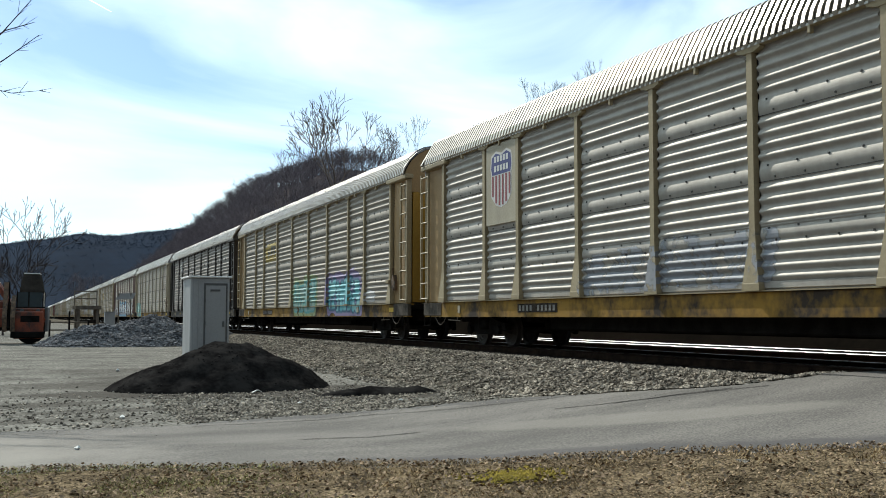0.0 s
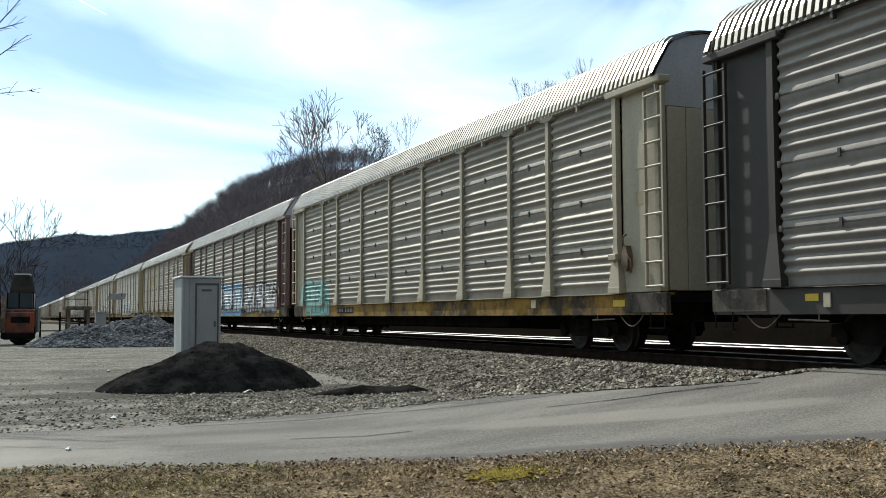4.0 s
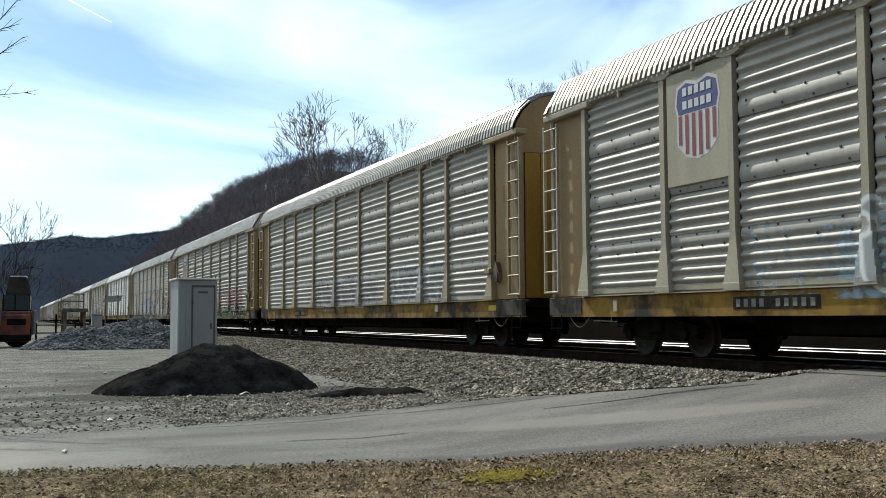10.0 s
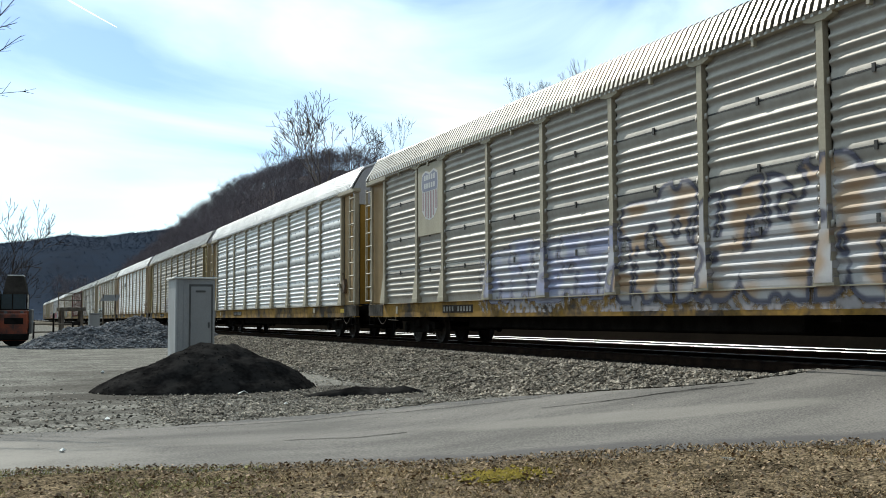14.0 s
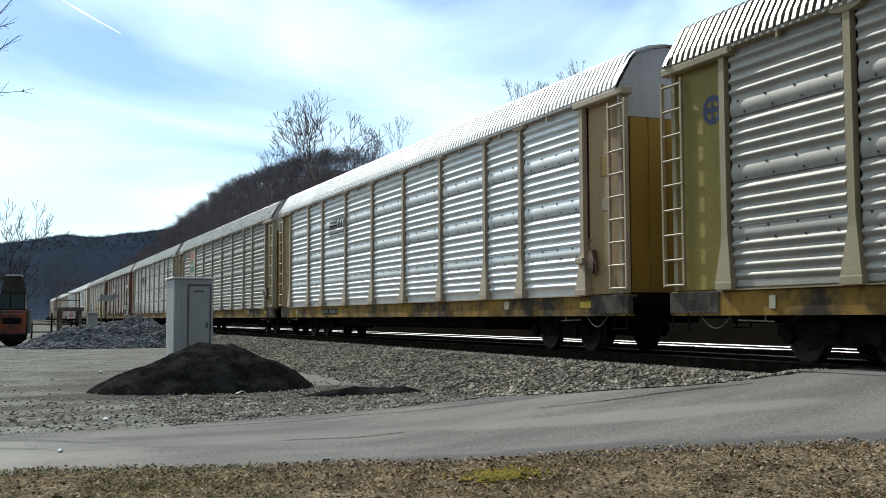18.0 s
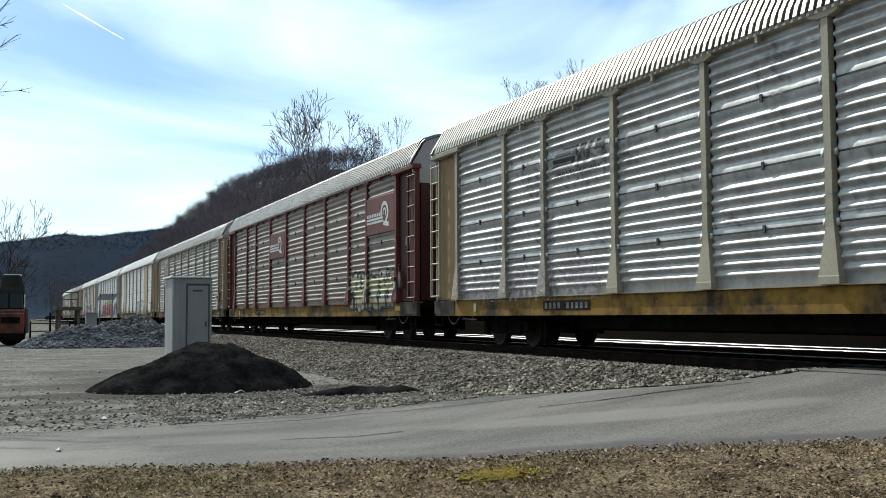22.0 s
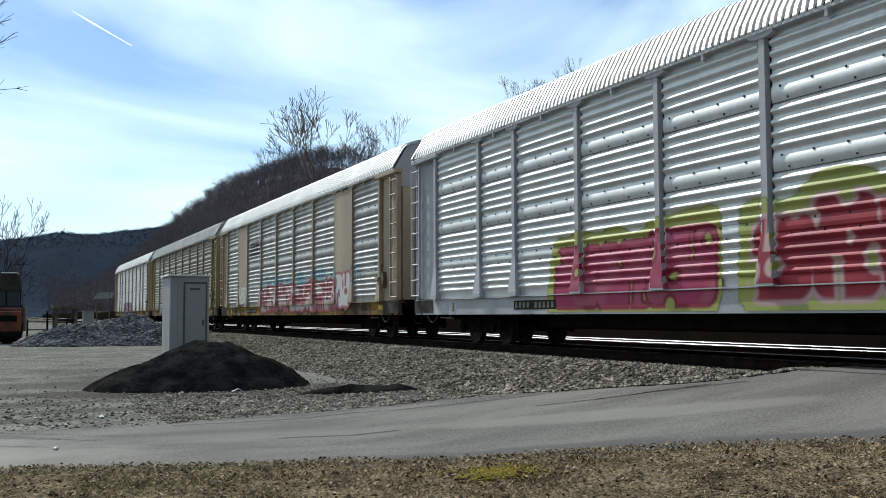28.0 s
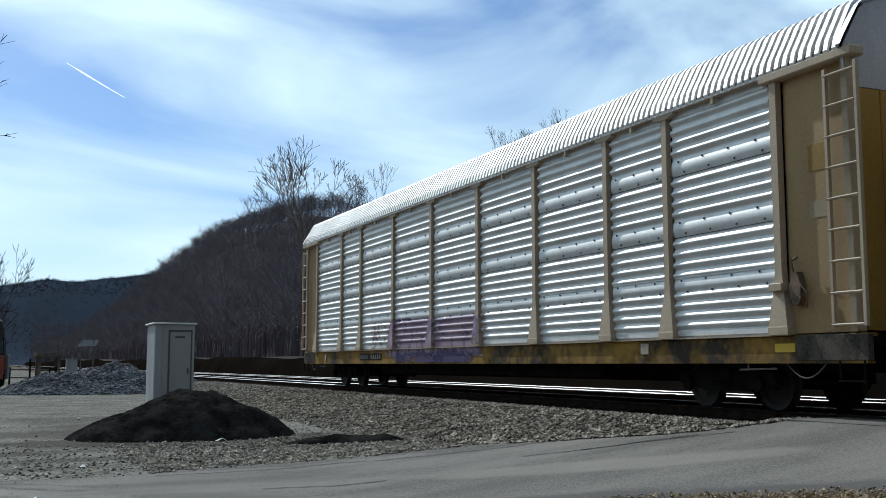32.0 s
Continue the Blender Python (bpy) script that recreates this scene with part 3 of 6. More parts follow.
def build_ballast():
    ys = steps((-60, 9, 3), (9, 60, 0.4), (60, 200, 4), (200, 900, 50))
    xs = steps((8.3, 10.7, 0.2), (10.7, 11.2, 0.25), (11.2, 14.0, 0.7), (14.0, 18.9, 0.9), (18.9, 21.5, 0.5))

    def zf(x, y):
        z = ballast_z(x)
        if x < 10.7 and y < 60:
            z += 0.05 * noise.noise(Vector((x * 1.5, y * 1.5, 0))) + 0.03 * noise.noise(Vector((x * 6, y * 6, 0)))
        if x < 10.65 and y < 17:
            z = min(z, climb(x) - 0.06 + 0.6 * smooth01(0.0, 0.9, y - road_far(x)))
        return z + 0.004

    me = grid_mesh("ballast", xs, ys, zf, M_BALLAST, M_SHADEBALLAST)
    # strip under the train gets its shadow as a darker ballast colour
    me.polygons.foreach_set("material_index", [int(11.2 < p.center.x < 14.0) for p in me.polygons])
    b = new("ballast", me)
    tagged(b, "grey crushed-stone ballast bed under two tracks", "ballast", kind="structure")
    rng = random.Random(3)
    s = []
    while len(s) < 25000:
        y = 11 + 44 * rng.random() ** 1.7
        x = rng.uniform(7.6, 11.3)
        if y < road_far(x) + 0.08:
            continue
        if x < 8.5 and rng.random() < 0.75 - 0.6 * (x - 7.6):
            continue
        z = max(zf(x, y) if x > 8.3 else 0.0, rise(x, y))
        s.append(((x, y, z + 0.012), rng.uniform(0.02, 0.052)))
    g = stones("ballast_stones", rng, s, M_STONE)
    tagged(g, "loose grey and tan crushed ballast stones", "ballast", kind="stuff")
    s = []
    while len(s) < 9000:
        x, y = rng.uniform(-3, 8.8), 15.0 + abs(rng.gauss(0, 3.6))
        if y < road_far(x) + .05 or (x < 2.2 and rng.random() < .85):
            continue
        if noise.noise(Vector((x * 0.5, y * 0.5, 9))) < -0.6 + .3 * rng.random():
            continue
        s.append(((x, y, rise(x, y) + 0.008), rng.uniform(0.012, 0.04)))
    for _ in range(900):
        x = rng.uniform(-2, 9)
        y = (road_near(x) + rng.gauss(0, .12)) if rng.random() < .5 else road_far(x) - abs(rng.gauss(0, 1.0))
        s.append(((x, y, rise(x, y) + 0.02), rng.uniform(0.008, 0.02)))
    g = stones("lot_gravel", rng, s, M_STONE)
    tagged(g, "scattered grey gravel on the lot", "gravel", kind="stuff")


def build_track(cx, name):
    """Two rails on ties; the ties nearest the crossing are separate pieces."""
    tr = thing(name, cx, 0, 0)
    tagged(tr, "steel railway track on dark creosoted ties", "track", kind="structure")
    for sx, nm in ((-0.7175, "rail"), (0.7175, "rail")):
        s = Shape()
        s.box(sx - 0.07, sx + 0.07, -80, 900, 0.635, 0.65)
        s.box(sx - 0.012, sx + 0.012, -80, 900, 0.65, 0.765)
        prof = [(-0.036, 0.763), (0.036, 0.763), (0.036, 0.785), (0.026, 0.797), (0.010, 0.80), (-0.010, 0.80), (-0.026, 0.797), (-0.036, 0.785)]
        s.loft([[(sx + a, y, b) for a, b in prof] for y in (-80, 900)])
        s.add([(sx + a, y, b) for y in (-80, 900) for a, b in ((.0375, .786), (.027, .799), (0, .8016), (-.027, .799), (-.0375, .786))], [(i, i + 1, i + 6, i + 5) for i in range(4)], 1)
        me = s.mesh(nm, M_RAIL, M_RAILTOP)
        me.polygons.foreach_set("use_smooth", [k == 1 for k in s.s])
        part(nm, me, tr, "steel rail with a bright worn top")
    tie = Shape().box(-1.3, 1.3, -0.115, 0.115, 0.45, 0.635, 0.015).mesh("tie", M_TIE)
    s = Shape()
    rng = random.Random(8)
    for i in range(300):
        y = 2 + i * 0.545
        if y < 90:
            part("tie", tie, tr, loc=(rng.uniform(-.03, .03), y, rng.uniform(-.008, .004)))
        else:
            s.box(-1.3, 1.3, y - .115, y + .115, 0.45, 0.635)
    for i in range(60):
        y = 1.5 - i * 0.545
        s.box(-1.3, 1.3, y - .115, y + .115, 0.45, 0.635)
    tagged(part("ties", s.mesh("ties", M_TIE), tr), kind="stuff")


def mound(name, cx, cy, rx, ry, h, mat, seed, sharp=1.5, lump=0.12, lobes=()):
    """A heap: rounded cone with an uneven flank."""
    off = Vector((seed * 7.3, seed * 3.1, 0))

    def height(x, y):
        best = 0.0
        for ox, oy, sx, sy, sh in ((0, 0, 1, 1, 1), *lobes):
            d = math.hypot((x - ox) / (rx * sx), (y - oy) / (ry * sy))
            best = max(best, h * sh * max(0.0, 1 - d ** sharp) if d < 1 else 0.0)
        p = Vector((x, y, 0)) + off
        return best + (lump * noise.noise(p * 1.3) + lump * 0.5 * noise.noise(p * 3.1) + lump * 0.25 * noise.noise(p * 8)) * min(1, best / (0.3 * h))

    xs = [(-1.45 + 2.9 * i / 110) * rx * 1.25 for i in range(111)]
    ys = [(-1.3 + 2.6 * i / 80) * ry * 1.1 for i in range(81)]
    me = grid_mesh(name, xs, ys, lambda x, y: max(height(x, y), 0) - 0.03 * (height(x, y) <= 0.01), mat, keep=lambda x, y: height(x, y) > 0.006)
    ob = new(name, me)
    ob.location = (cx, cy, rise(cx, cy) if name != "stone_mound" else 0)
    return ob, height


def build_heaps():
    rng = random.Random(21)
    ob, hf = mound("asphalt_mound", 4.05, 22.7, 2.1, 1.7, 1.0, M_COAL, 2, sharp=1.5, lump=0.09,
                   lobes=((0.55, 0.1, 0.9, 1.0, 0.93), (-0.8, 0, .8, .9, .66)))
    tagged(ob, "black mound of asphalt millings on the lot", "heap")
    s = []
    while len(s) < 450:
        x, y = rng.uniform(-2.4, 4.9), rng.uniform(-1.8, 1.6)
        z = hf(x, y)
        if z > 0.03:
            s.append(((4.05 + x, 22.7 + y, ob.location.z + z), rng.uniform(0.01, 0.03)))
    g = stones("black_lumps", rng, s, M_COALBIT)
    tagged(g, "loose black lumps on the heap", "lumps", kind="stuff")
    low, lf = mound("black_spill", 6.75, 19.75, 1.05, .42, .17, M_COAL, 9, sharp=1.6, lump=.05, lobes=((-.75, -.1, .6, .7, .6), (.8, .05, .5, .6, .8)))
    tagged(low, "low black spill of asphalt millings on the gravel", "heap")
    ob, hf = mound("stone_mound", 6.4, 58.0, 4.3, 3.4, 1.62, M_PILE, 5, sharp=1.2, lump=0.22, lobes=((-3.0, -0.5, .7, .8, .72), (2.6, 0.4, .75, .9, .8)))
    tagged(ob, "grey heap of crushed stone on the lot", "heap")
    s = []
    while len(s) < 4000:
        x, y = rng.uniform(-6, 5.5), rng.uniform(-3.4, 2)
        z = hf(x, y)
        if z > 0.03:
            s.append(((6.4 + x, 58.0 + y, z), rng.uniform(0.04, 0.11)))
    g = stones("pile_stones", rng, s, M_PILEBIT)
    tagged(g, "loose grey stones on the heap", "stones", kind="stuff")


def tree_mesh(name, rng, height, mats, spread=0.5, depth=6, trunk=0.012, base=0.26, thick=0.03, forks=(2, 3), shoots=0.6, lift=0.05):
    """A leafless tree that forks again and again: trunk and limbs, then twigs."""
    sets = (([], []), ([], []))

    def limb(p, q, r0, r1, n, level):
        v, f = sets[level > 2]
        d = (q - p).normalized()
        a = d.orthogonal().normalized()
        b = d.cross(a)
        k = len(v)
        for c, r in ((p, r0), (q, r1)):
            for i in range(n):
                w = 2 * math.pi * i / n
                v.append(c + r * (math.cos(w) * a + math.sin(w) * b))
        for i in range(n):
            f.append((k + i, k + (i + 1) % n, k + n + (i + 1) % n, k + n + i))

    def side(d, angle, turn):
        ax = d.orthogonal().normalized()
        ax.rotate(Matrix.Rotation(turn, 3, d))
        return (d * math.cos(angle) + ax * math.sin(angle)).normalized()

    def grow(p, d, length, r, level):
        for i in range(3):
            d = (d + Vector((rng.gauss(0, .11), rng.gauss(0, .11), lift + rng.gauss(0, .07)))).normalized()
            q = p + d * (length / 3)
            r1 = max(thick, r * 0.87)
            limb(p, q, r, r1, 6 if level == 0 else 4 if level < 3 else 3, level)
            if 0 < level < depth and rng.random() < shoots:
                grow(q, side(d, spread * rng.uniform(1.0, 1.8), rng.uniform(0, 6.28)), length * rng.uniform(.4, .6), r1 * .5, max(level + 2, depth - 1))
            p, r = q, r1
        if level < depth:
            n, turn = rng.randint(*forks) + (level == 0), rng.uniform(0, 6.28)
            for k in range(n):
                grow(p, side(d, spread * rng.uniform(.55, 1.15), turn + 6.28 * k / n + rng.uniform(-.4, .4)), length * rng.uniform(.66, .86), r * rng.uniform(.62, .8), level + 1)

    grow(Vector((0, 0, 0)), Vector((0, 0, 1)), height * base, height * trunk, 0)
    k = height / max(p[2] for v, f in sets for p in v)
    return [open_mesh(nm, [(p[0] * k, p[1] * k, p[2] * k) for p in v], f, mats) for nm, (v, f) in zip(("trunk", "crown"), sets)]


def place_tree(x, y, z, me_trunk, rz, label, name="bare_tree", scale=1.0):
    ob = thing(name, x, y, z)
    ob.rotation_euler, ob.scale = (0, 0, rz), (scale, scale, scale)
    part("trunk", me_trunk[0], ob)
    part("crown", me_trunk[1], ob, "bare twigs")
    return tagged(ob, label, "tree", "leafless trees")


def woods(name, rng, spots, mat, label):
    """Far leafless trees, joined."""
    V, F = [], []
    for x, y, z, h in spots:
        w = h * 0.007 + 0.03
        a = rng.uniform(0, 6.28)
        k = len(V)
        tip = (x + rng.gauss(0, .06) * h, y + rng.gauss(0, .06) * h, z + h * 0.8)
        V += [(x - w, y, z - 1), (x + w, y, z - 1), (x, y + w, z - 1), tip]
        F += [(k, k + 1, k + 3), (k + 1, k + 2, k + 3), (k + 2, k, k + 3)]
        for b in range(22):
            t = rng.uniform(0.3, 0.85)
            a = rng.uniform(0, 6.28)
            ln = h * rng.uniform(.16, .36) * (1.15 - 0.6 * t)
            up = rng.uniform(.5, 1.4)
            bx, by, bz = x + (tip[0] - x) * t / .8 * .9, y + (tip[1] - y) * t / .8 * .9, z + h * t * .9
            ex, ey, ez = bx + math.cos(a) * ln, by + math.sin(a) * ln, bz + ln * up
            q = w * 0.5
            k = len(V)
            V += [(bx - math.sin(a) * q, by + math.cos(a) * q, bz), (bx + math.sin(a) * q, by - math.cos(a) * q, bz), (ex, ey, ez)]
            F.append((k, k + 1, k + 2))
            for c in range(3):
                a2, l2 = a + rng.uniform(-1.1, 1.1), ln * rng.uniform(.4, .7)
                tt = rng.uniform(.35, .9)
                sx, sy, sz = bx + (ex - bx) * tt, by + (ey - by) * tt, bz + (ez - bz) * tt
                k = len(V)
                V += [(sx, sy, sz - q), (sx, sy, sz + q), (sx + math.cos(a2) * l2, sy + math.sin(a2) * l2, sz + l2 * rng.uniform(.4, 1.3))]
                F.append((k, k + 1, k + 2))
    ob = new(name, open_mesh(name, V, F, mat))
    tagged(ob, label, "woods", kind="stuff")


def build_hills():
    xs = steps((-900, -60, 40), (-60, 19, 20), (19, 28, 0.75), (28, 200, 8), (200, 900, 60))
    ys = steps((-300, 40, 40), (40, 700, 14), (700, 1300, 20), (1300, 2500, 200))
    floor = grid_mesh("forest_floor", steps((19.9, 90, 8.5)), steps((-300, 900, 60)), lambda x, y: 0.30 if x < 20 else 0.35, M_SHADEFLOOR)
    tagged(new("forest_floor", floor), "leaf litter beyond the tracks, near black for painted-in shade", "ground", kind="structure")
    rough = lambda x, y: hill(x, y) - 0.4 + (1.2 * noise.noise(Vector((x * .05, y * .05, 0))) if hill(x, y) > 1 else -0.4)
    # slot 1, the woods colour with painted-in haze, covers the far ridge
    me = grid_mesh("hill", xs, ys, rough, M_WOODS, M_HAZEWOODS, M_SHADEFLOOR, keep=lambda x, y: hill(x, y) > 0.05)
    # slot 2 darkens the bank behind the tracks with painted-in shade
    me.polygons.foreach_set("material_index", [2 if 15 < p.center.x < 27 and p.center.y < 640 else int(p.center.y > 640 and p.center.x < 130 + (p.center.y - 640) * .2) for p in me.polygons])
    h = new("hillside", me)
    tagged(h, "brown leafless wooded hillside closing the valley", "hill", kind="structure")
    rng = random.Random(31)
    near, far = [], []
    while len(near) < 7500:
        y = 60 + 800 * rng.random() ** 1.3
        x = 31 + 133 * rng.random() ** 1.2
        if math.degrees(math.atan2(x, y)) > 42:
            continue
        near.append((x, y, hill(x, y) + .5, rng.uniform(8.5, 14) * (0.6 if x < 34 else 1.0)))
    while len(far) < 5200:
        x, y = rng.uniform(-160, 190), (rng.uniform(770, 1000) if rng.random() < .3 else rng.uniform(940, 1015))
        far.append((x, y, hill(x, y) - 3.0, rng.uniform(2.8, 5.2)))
    woods("hillside_woods", rng, near, M_HAZYTWIG, "dense leafless brown trees on the hillside")
    woods("far_woods", rng, far, M_FARHAZETWIG, "leafless trees on the far ridge, tinted blue for haze")


def build_trees():
    rng = random.Random(47)
    big = tree_mesh("big_tree", rng, 21, M_PALEBARK, spread=.5, trunk=.013, base=.2, thick=.028, forks=(2, 3), shoots=.4, lift=.08)
    mid = tree_mesh("mid_tree", rng, 18, M_HAZYTWIG, spread=.36, trunk=.011, base=.3, thick=.03, forks=(2, 2), lift=.08)
    # (azimuth, distance, top elevation) of the trees that stand out on the skyline
    for az, dist, el, me, ht, lab in ((16.25, 150, 12.55, big, 21, "tall pale-barked leafless tree on the hill"),
                                      (20.4, 185, 11.1, mid, 18, "leafless tree on the wooded crest"),
                                      (18.4, 200, 9.9, mid, 18, "leafless tree on the wooded crest"),
                                      (14.2, 230, 9.5, mid, 18, "leafless tree on the wooded crest")):
        x, y = dist * math.sin(radians(az)), dist * math.cos(radians(az))
        z = 1.55 + dist * math.tan(radians(el)) - ht
        place_tree(x, y, z, me, az * 1.7, lab)
    for az, dist, el, k in ((27.55, 150, 13.35, .62), (28.1, 156, 13.0, .55), (31.0, 140, 14.1, .5), (30.4, 150, 13.6, .45)):
        x, y = dist * math.sin(radians(az)), dist * math.cos(radians(az))
        place_tree(x, y, 1.55 + dist * math.tan(radians(el)) - 18 * k, mid, az * 2.3, "leafless tree behind the freight cars", scale=k)
    side = tree_mesh("side_tree", rng, 12.4, M_TWIG, spread=.45, trunk=.012, base=.25, thick=.022, forks=(2, 2), shoots=.5)
    for x, y, s, rz in ((-0.7, 95, 1.0, 0), (-5, 104, 1.1, 2), (0.7, 99, .6, 4), (-1.6, 92, .62, 1), (-.2, 103, .66, 3), (-3.0, 97, .64, 5)):
        place_tree(x, y, -0.2, side, rz, "leafless roadside tree beyond the lot", scale=s)
    # a near tree whose long twigs reach in over the lot
    t = thing("bare_tree", -2.72, 22, -0.1)
    s = Shape().tube((0, 0, 0), (.1, .1, 3), .2, .15, n=8).tube((.1, .1, 3), (0, 0, 7.5), .15, .07, n=8).tube((0, 0, 7.5), (.2, .2, 10), .07, .02, n=6)
    part("trunk", s.mesh("near_trunk", M_TWIG), t)
    s = Shape()
    for z0, pts in ((5.2, ((1.2, 6.2), (2.15, 7.3), (2.85, 8.3))), (5.6, ((1.3, 6.6), (2.2, 7.35), (2.75, 7.6))), (5.0, ((1.4, 6.1), (2.2, 6.75), (2.84, 7.34))),
                    (4.9, ((1.0, 5.7), (1.9, 6.15), (2.35, 6.08), (2.95, 6.2))), (6.2, ((.9, 7.2), (1.9, 8.0), (2.4, 8.1)))):
        p, r = (0, .05, z0), .05
        for x, z in pts:
            q = (x, .1 * x, z + .1)
            s.tube(p, q, r, r * .5, n=5, caps=False)
            for _ in range(5):
                k = rng.uniform(.2, 1)
                m = Vector(p).lerp(Vector(q), k)
                d = (Vector(q) - Vector(p)).normalized()
                e = m + (d + Vector((rng.gauss(0, .35), rng.gauss(0, .35), rng.gauss(0, .4)))).normalized() * rng.uniform(.12, .4)
                s.tube(m, e, max(.006, r * .3), .004, n=3, caps=False)
            p, r = q, max(.008, r * .5)
    part("crown", s.mesh("near_crown", M_TWIG), t, "long bare twigs")
    tagged(t, "leafless tree with long thin twigs beside the lot", "tree", "leafless trees")

# ---- things on the lot ----


def build_cabinet():
    x, y = 5.30, 32.68
    c = thing("equipment_cabinet", x, y, 0, 0)
    tagged(c, "light grey steel signal equipment cabinet with a closed door", "cabinet")
    w, d, h = 0.60, 0.78, 2.76
    part("base", Shape().box(-w - .05, w + .05, -d - .05, d + .05, 0, 0.16, .01).mesh("base", M_BALLAST), c, "concrete plinth")
    part("body", Shape().box(-w, w, -d, d, 0.16, h, .03).mesh("body", M_CABINET), c)
    s = Shape().box(-w - .06, w + .06, -d - .07, d + .07, h, h + .05, .012)
    part("roof", s.mesh("cabinet_roof", M_WHITEPAINT), c, "white overhanging roof sheet")
    door = part("door", Shape().box(-.14, .48, -d - .035, -d - .003, .3, h - .24, .008).mesh("door", M_CABDOOR), c, "grey flush door")
    part("door_frame", Shape().box(-.19, .53, -d - .02, -d - .002, h - .24, h - .17).box(-.19, -.14, -d - .02, -d - .002, .3, h - .24)
         .box(.48, .53, -d - .02, -d - .002, .3, h - .24).mesh("door_frame", M_DARKTRIM), c, "dark door surround")
    part("handle", Shape().box(.38, .43, -d - .09, -d - .035, 1.25, 1.42, .008).mesh("handle", M_DARKTRIM), door, "dark handle")
    for z in (.6, 1.3, 2.0):
        part("hinge", Shape().tube((-.15, -d - .045, z), (-.15, -d - .045, z + .12), .015).mesh("hinge", M_DARKTRIM), door)
    part("vent", Shape().box(.0, .3, -d - .05, -d - .035, h - .42, h - .36).mesh("vent", M_DARKTRIM), door)
    for sx in (-.52, -.36):
        part("seam", Shape().box(sx - .008, sx + .008, -d - .012, -d - .001, .2, h - .03).mesh("seam", M_CABDOOR), c)
    for sx in (-1, 1):
        part("lifting_eye", Shape().tube((sx * (w - .05), -d + .05, h + .05), (sx * (w - .05), -d + .05, h + .12), .02).mesh("lifting_eye", M_DARKTRIM), c)


def build_loader():
    """Orange road machine at the edge of the lot; its cab stands at the frame's side."""
    c = thing("road_machine", -0.30, 64.0, 0, -4)
    tagged(c, "orange wheeled construction machine with a dark cab roof", "machine")
    part("chassis", Shape().box(-3.4, 1.5, -1.1, 1.1, 0.75, 1.25, .05).mesh("chassis", M_BLACK), c)
    part("body", Shape().box(-3.2, 1.45, -1.2, 1.2, 0.95, 2.05, .08).mesh("machine_body", M_ORANGE), c, "scuffed orange bodywork")
    part("hood", Shape().box(-3.1, -.35, -1.0, 1.0, 2.0, 2.5, .12).mesh("hood", M_ORANGE), c, "orange engine hood")
    cab = Shape().box(-0.1, 1.4, -1.05, 1.05, 2.03, 2.12, .02)
    for px, py in ((-.07, -1.02), (1.3, -1.02), (-.07, .95), (1.3, .95), (.55, -1.02)):
        cab.box(px, px + .07, py, py + .07, 2.1, 2.98)
    body = part("cab", cab.mesh("cab", M_BLACK), c, "dark cab frame")
    ring = lambda i, z: [(-.02 + i, -1.12 + i, z), (1.42 - i, -1.12 + i, z), (1.42 - i, 1.12 - i, z), (-.02 + i, 1.12 - i, z)]
    part("cab_roof", Shape().loft([ring(.1, 2.95), ring(.1, 3.05), ring(.2, 3.6), ring(.3, 4.0)]).mesh("cab_roof", M_CABROOF), body, "dark raised cab roof")
    part("roof_edge", Shape().box(.28, 1.12, -.82, .82, 4.0, 4.06, .01).mesh("roof_edge", M_WHITEPAINT), body, "pale roof edge")
    part("windscreen", Shape().box(.0, 1.28, -1.0, -.97, 2.12, 2.95).mesh("windscreen", M_GLASS), body, "dark tinted cab glass")
    part("side_window", Shape().box(1.335, 1.355, -.9, .9, 2.12, 2.95).mesh("side_window", M_GLASS), body, "dark tinted cab glass")
    part("side_panel", Shape().box(1.46, 1.62, -1.1, 1.0, .7, 2.1, .03).mesh("machine_side", M_DARKTRIM), c, "dark side panel")
    for wx in (-2.5, .7):
        for wy in (-1.15, 1.15):
            s = Shape()
            pr = [(.0, .32), (.28, .32), (.55, .28), (.66, .24), (.7, .15), (.7, -.15), (.66, -.24), (.55, -.28), (.28, -.32), (.0, -.32)]
            s.loft([[(wx + r * math.cos(a), wy + o * .8, .7 + r * math.sin(a)) for r, o in pr[1:-1]] for a in [2 * math.pi * i / 18 for i in range(19)]], caps=False)
            w = part("wheel", s.mesh("tyre", M_BLACK), c, "black ribbed tyre")
            part("rim", Shape().tube((wx, wy - .22, .7), (wx, wy + .22, .7), .3, n=14).mesh("rim", M_BLACK), w)
    pts = [(-.4, 2.2), (-1.2, 3.5), (-2.6, 3.7), (-3.6, 2.6)]
    for by in (-.7, .5):
        ring = [[(x + dx, by + dy, z + .13 * (dx + dy)) for dx, dy in ((-.13, -.13), (.13, -.13), (.13, .13), (-.13, .13))] for x, z in pts]
        part("boom", Shape().loft(ring).mesh("boom", M_ORANGE), c, "rusty orange lifting arm")
    for hx in (.25, 1.1):
        part("headlight", Shape().tube((hx, -1.2, 1.9), (hx, -1.27, 1.9), .1, n=10).mesh("headlight", M_DARKTRIM), c, "dark round lamp")
    part("front_panel", Shape().box(-.2, 1.42, -1.42, -1.2, .3, 1.85, .05).mesh("front_panel", M_ORANGE), c, "dull orange front panel")
    for ax, z1 in ((-.62, 3.5), (-.2, 2.75)):
        ring = [[(ax + dx, y + dy, z + .1 * dx) for dx, dy in ((-.12, -.1), (.12, -.1), (.12, .1), (-.12, .1))] for y, z in ((-1.55, .7), (-1.6, 1.5), (-1.3, 2.3), (-.9, z1))]
        part("loader_arm", Shape().loft(ring).mesh("loader_arm", M_BRAKE), c, "rust-brown front lifting arm")
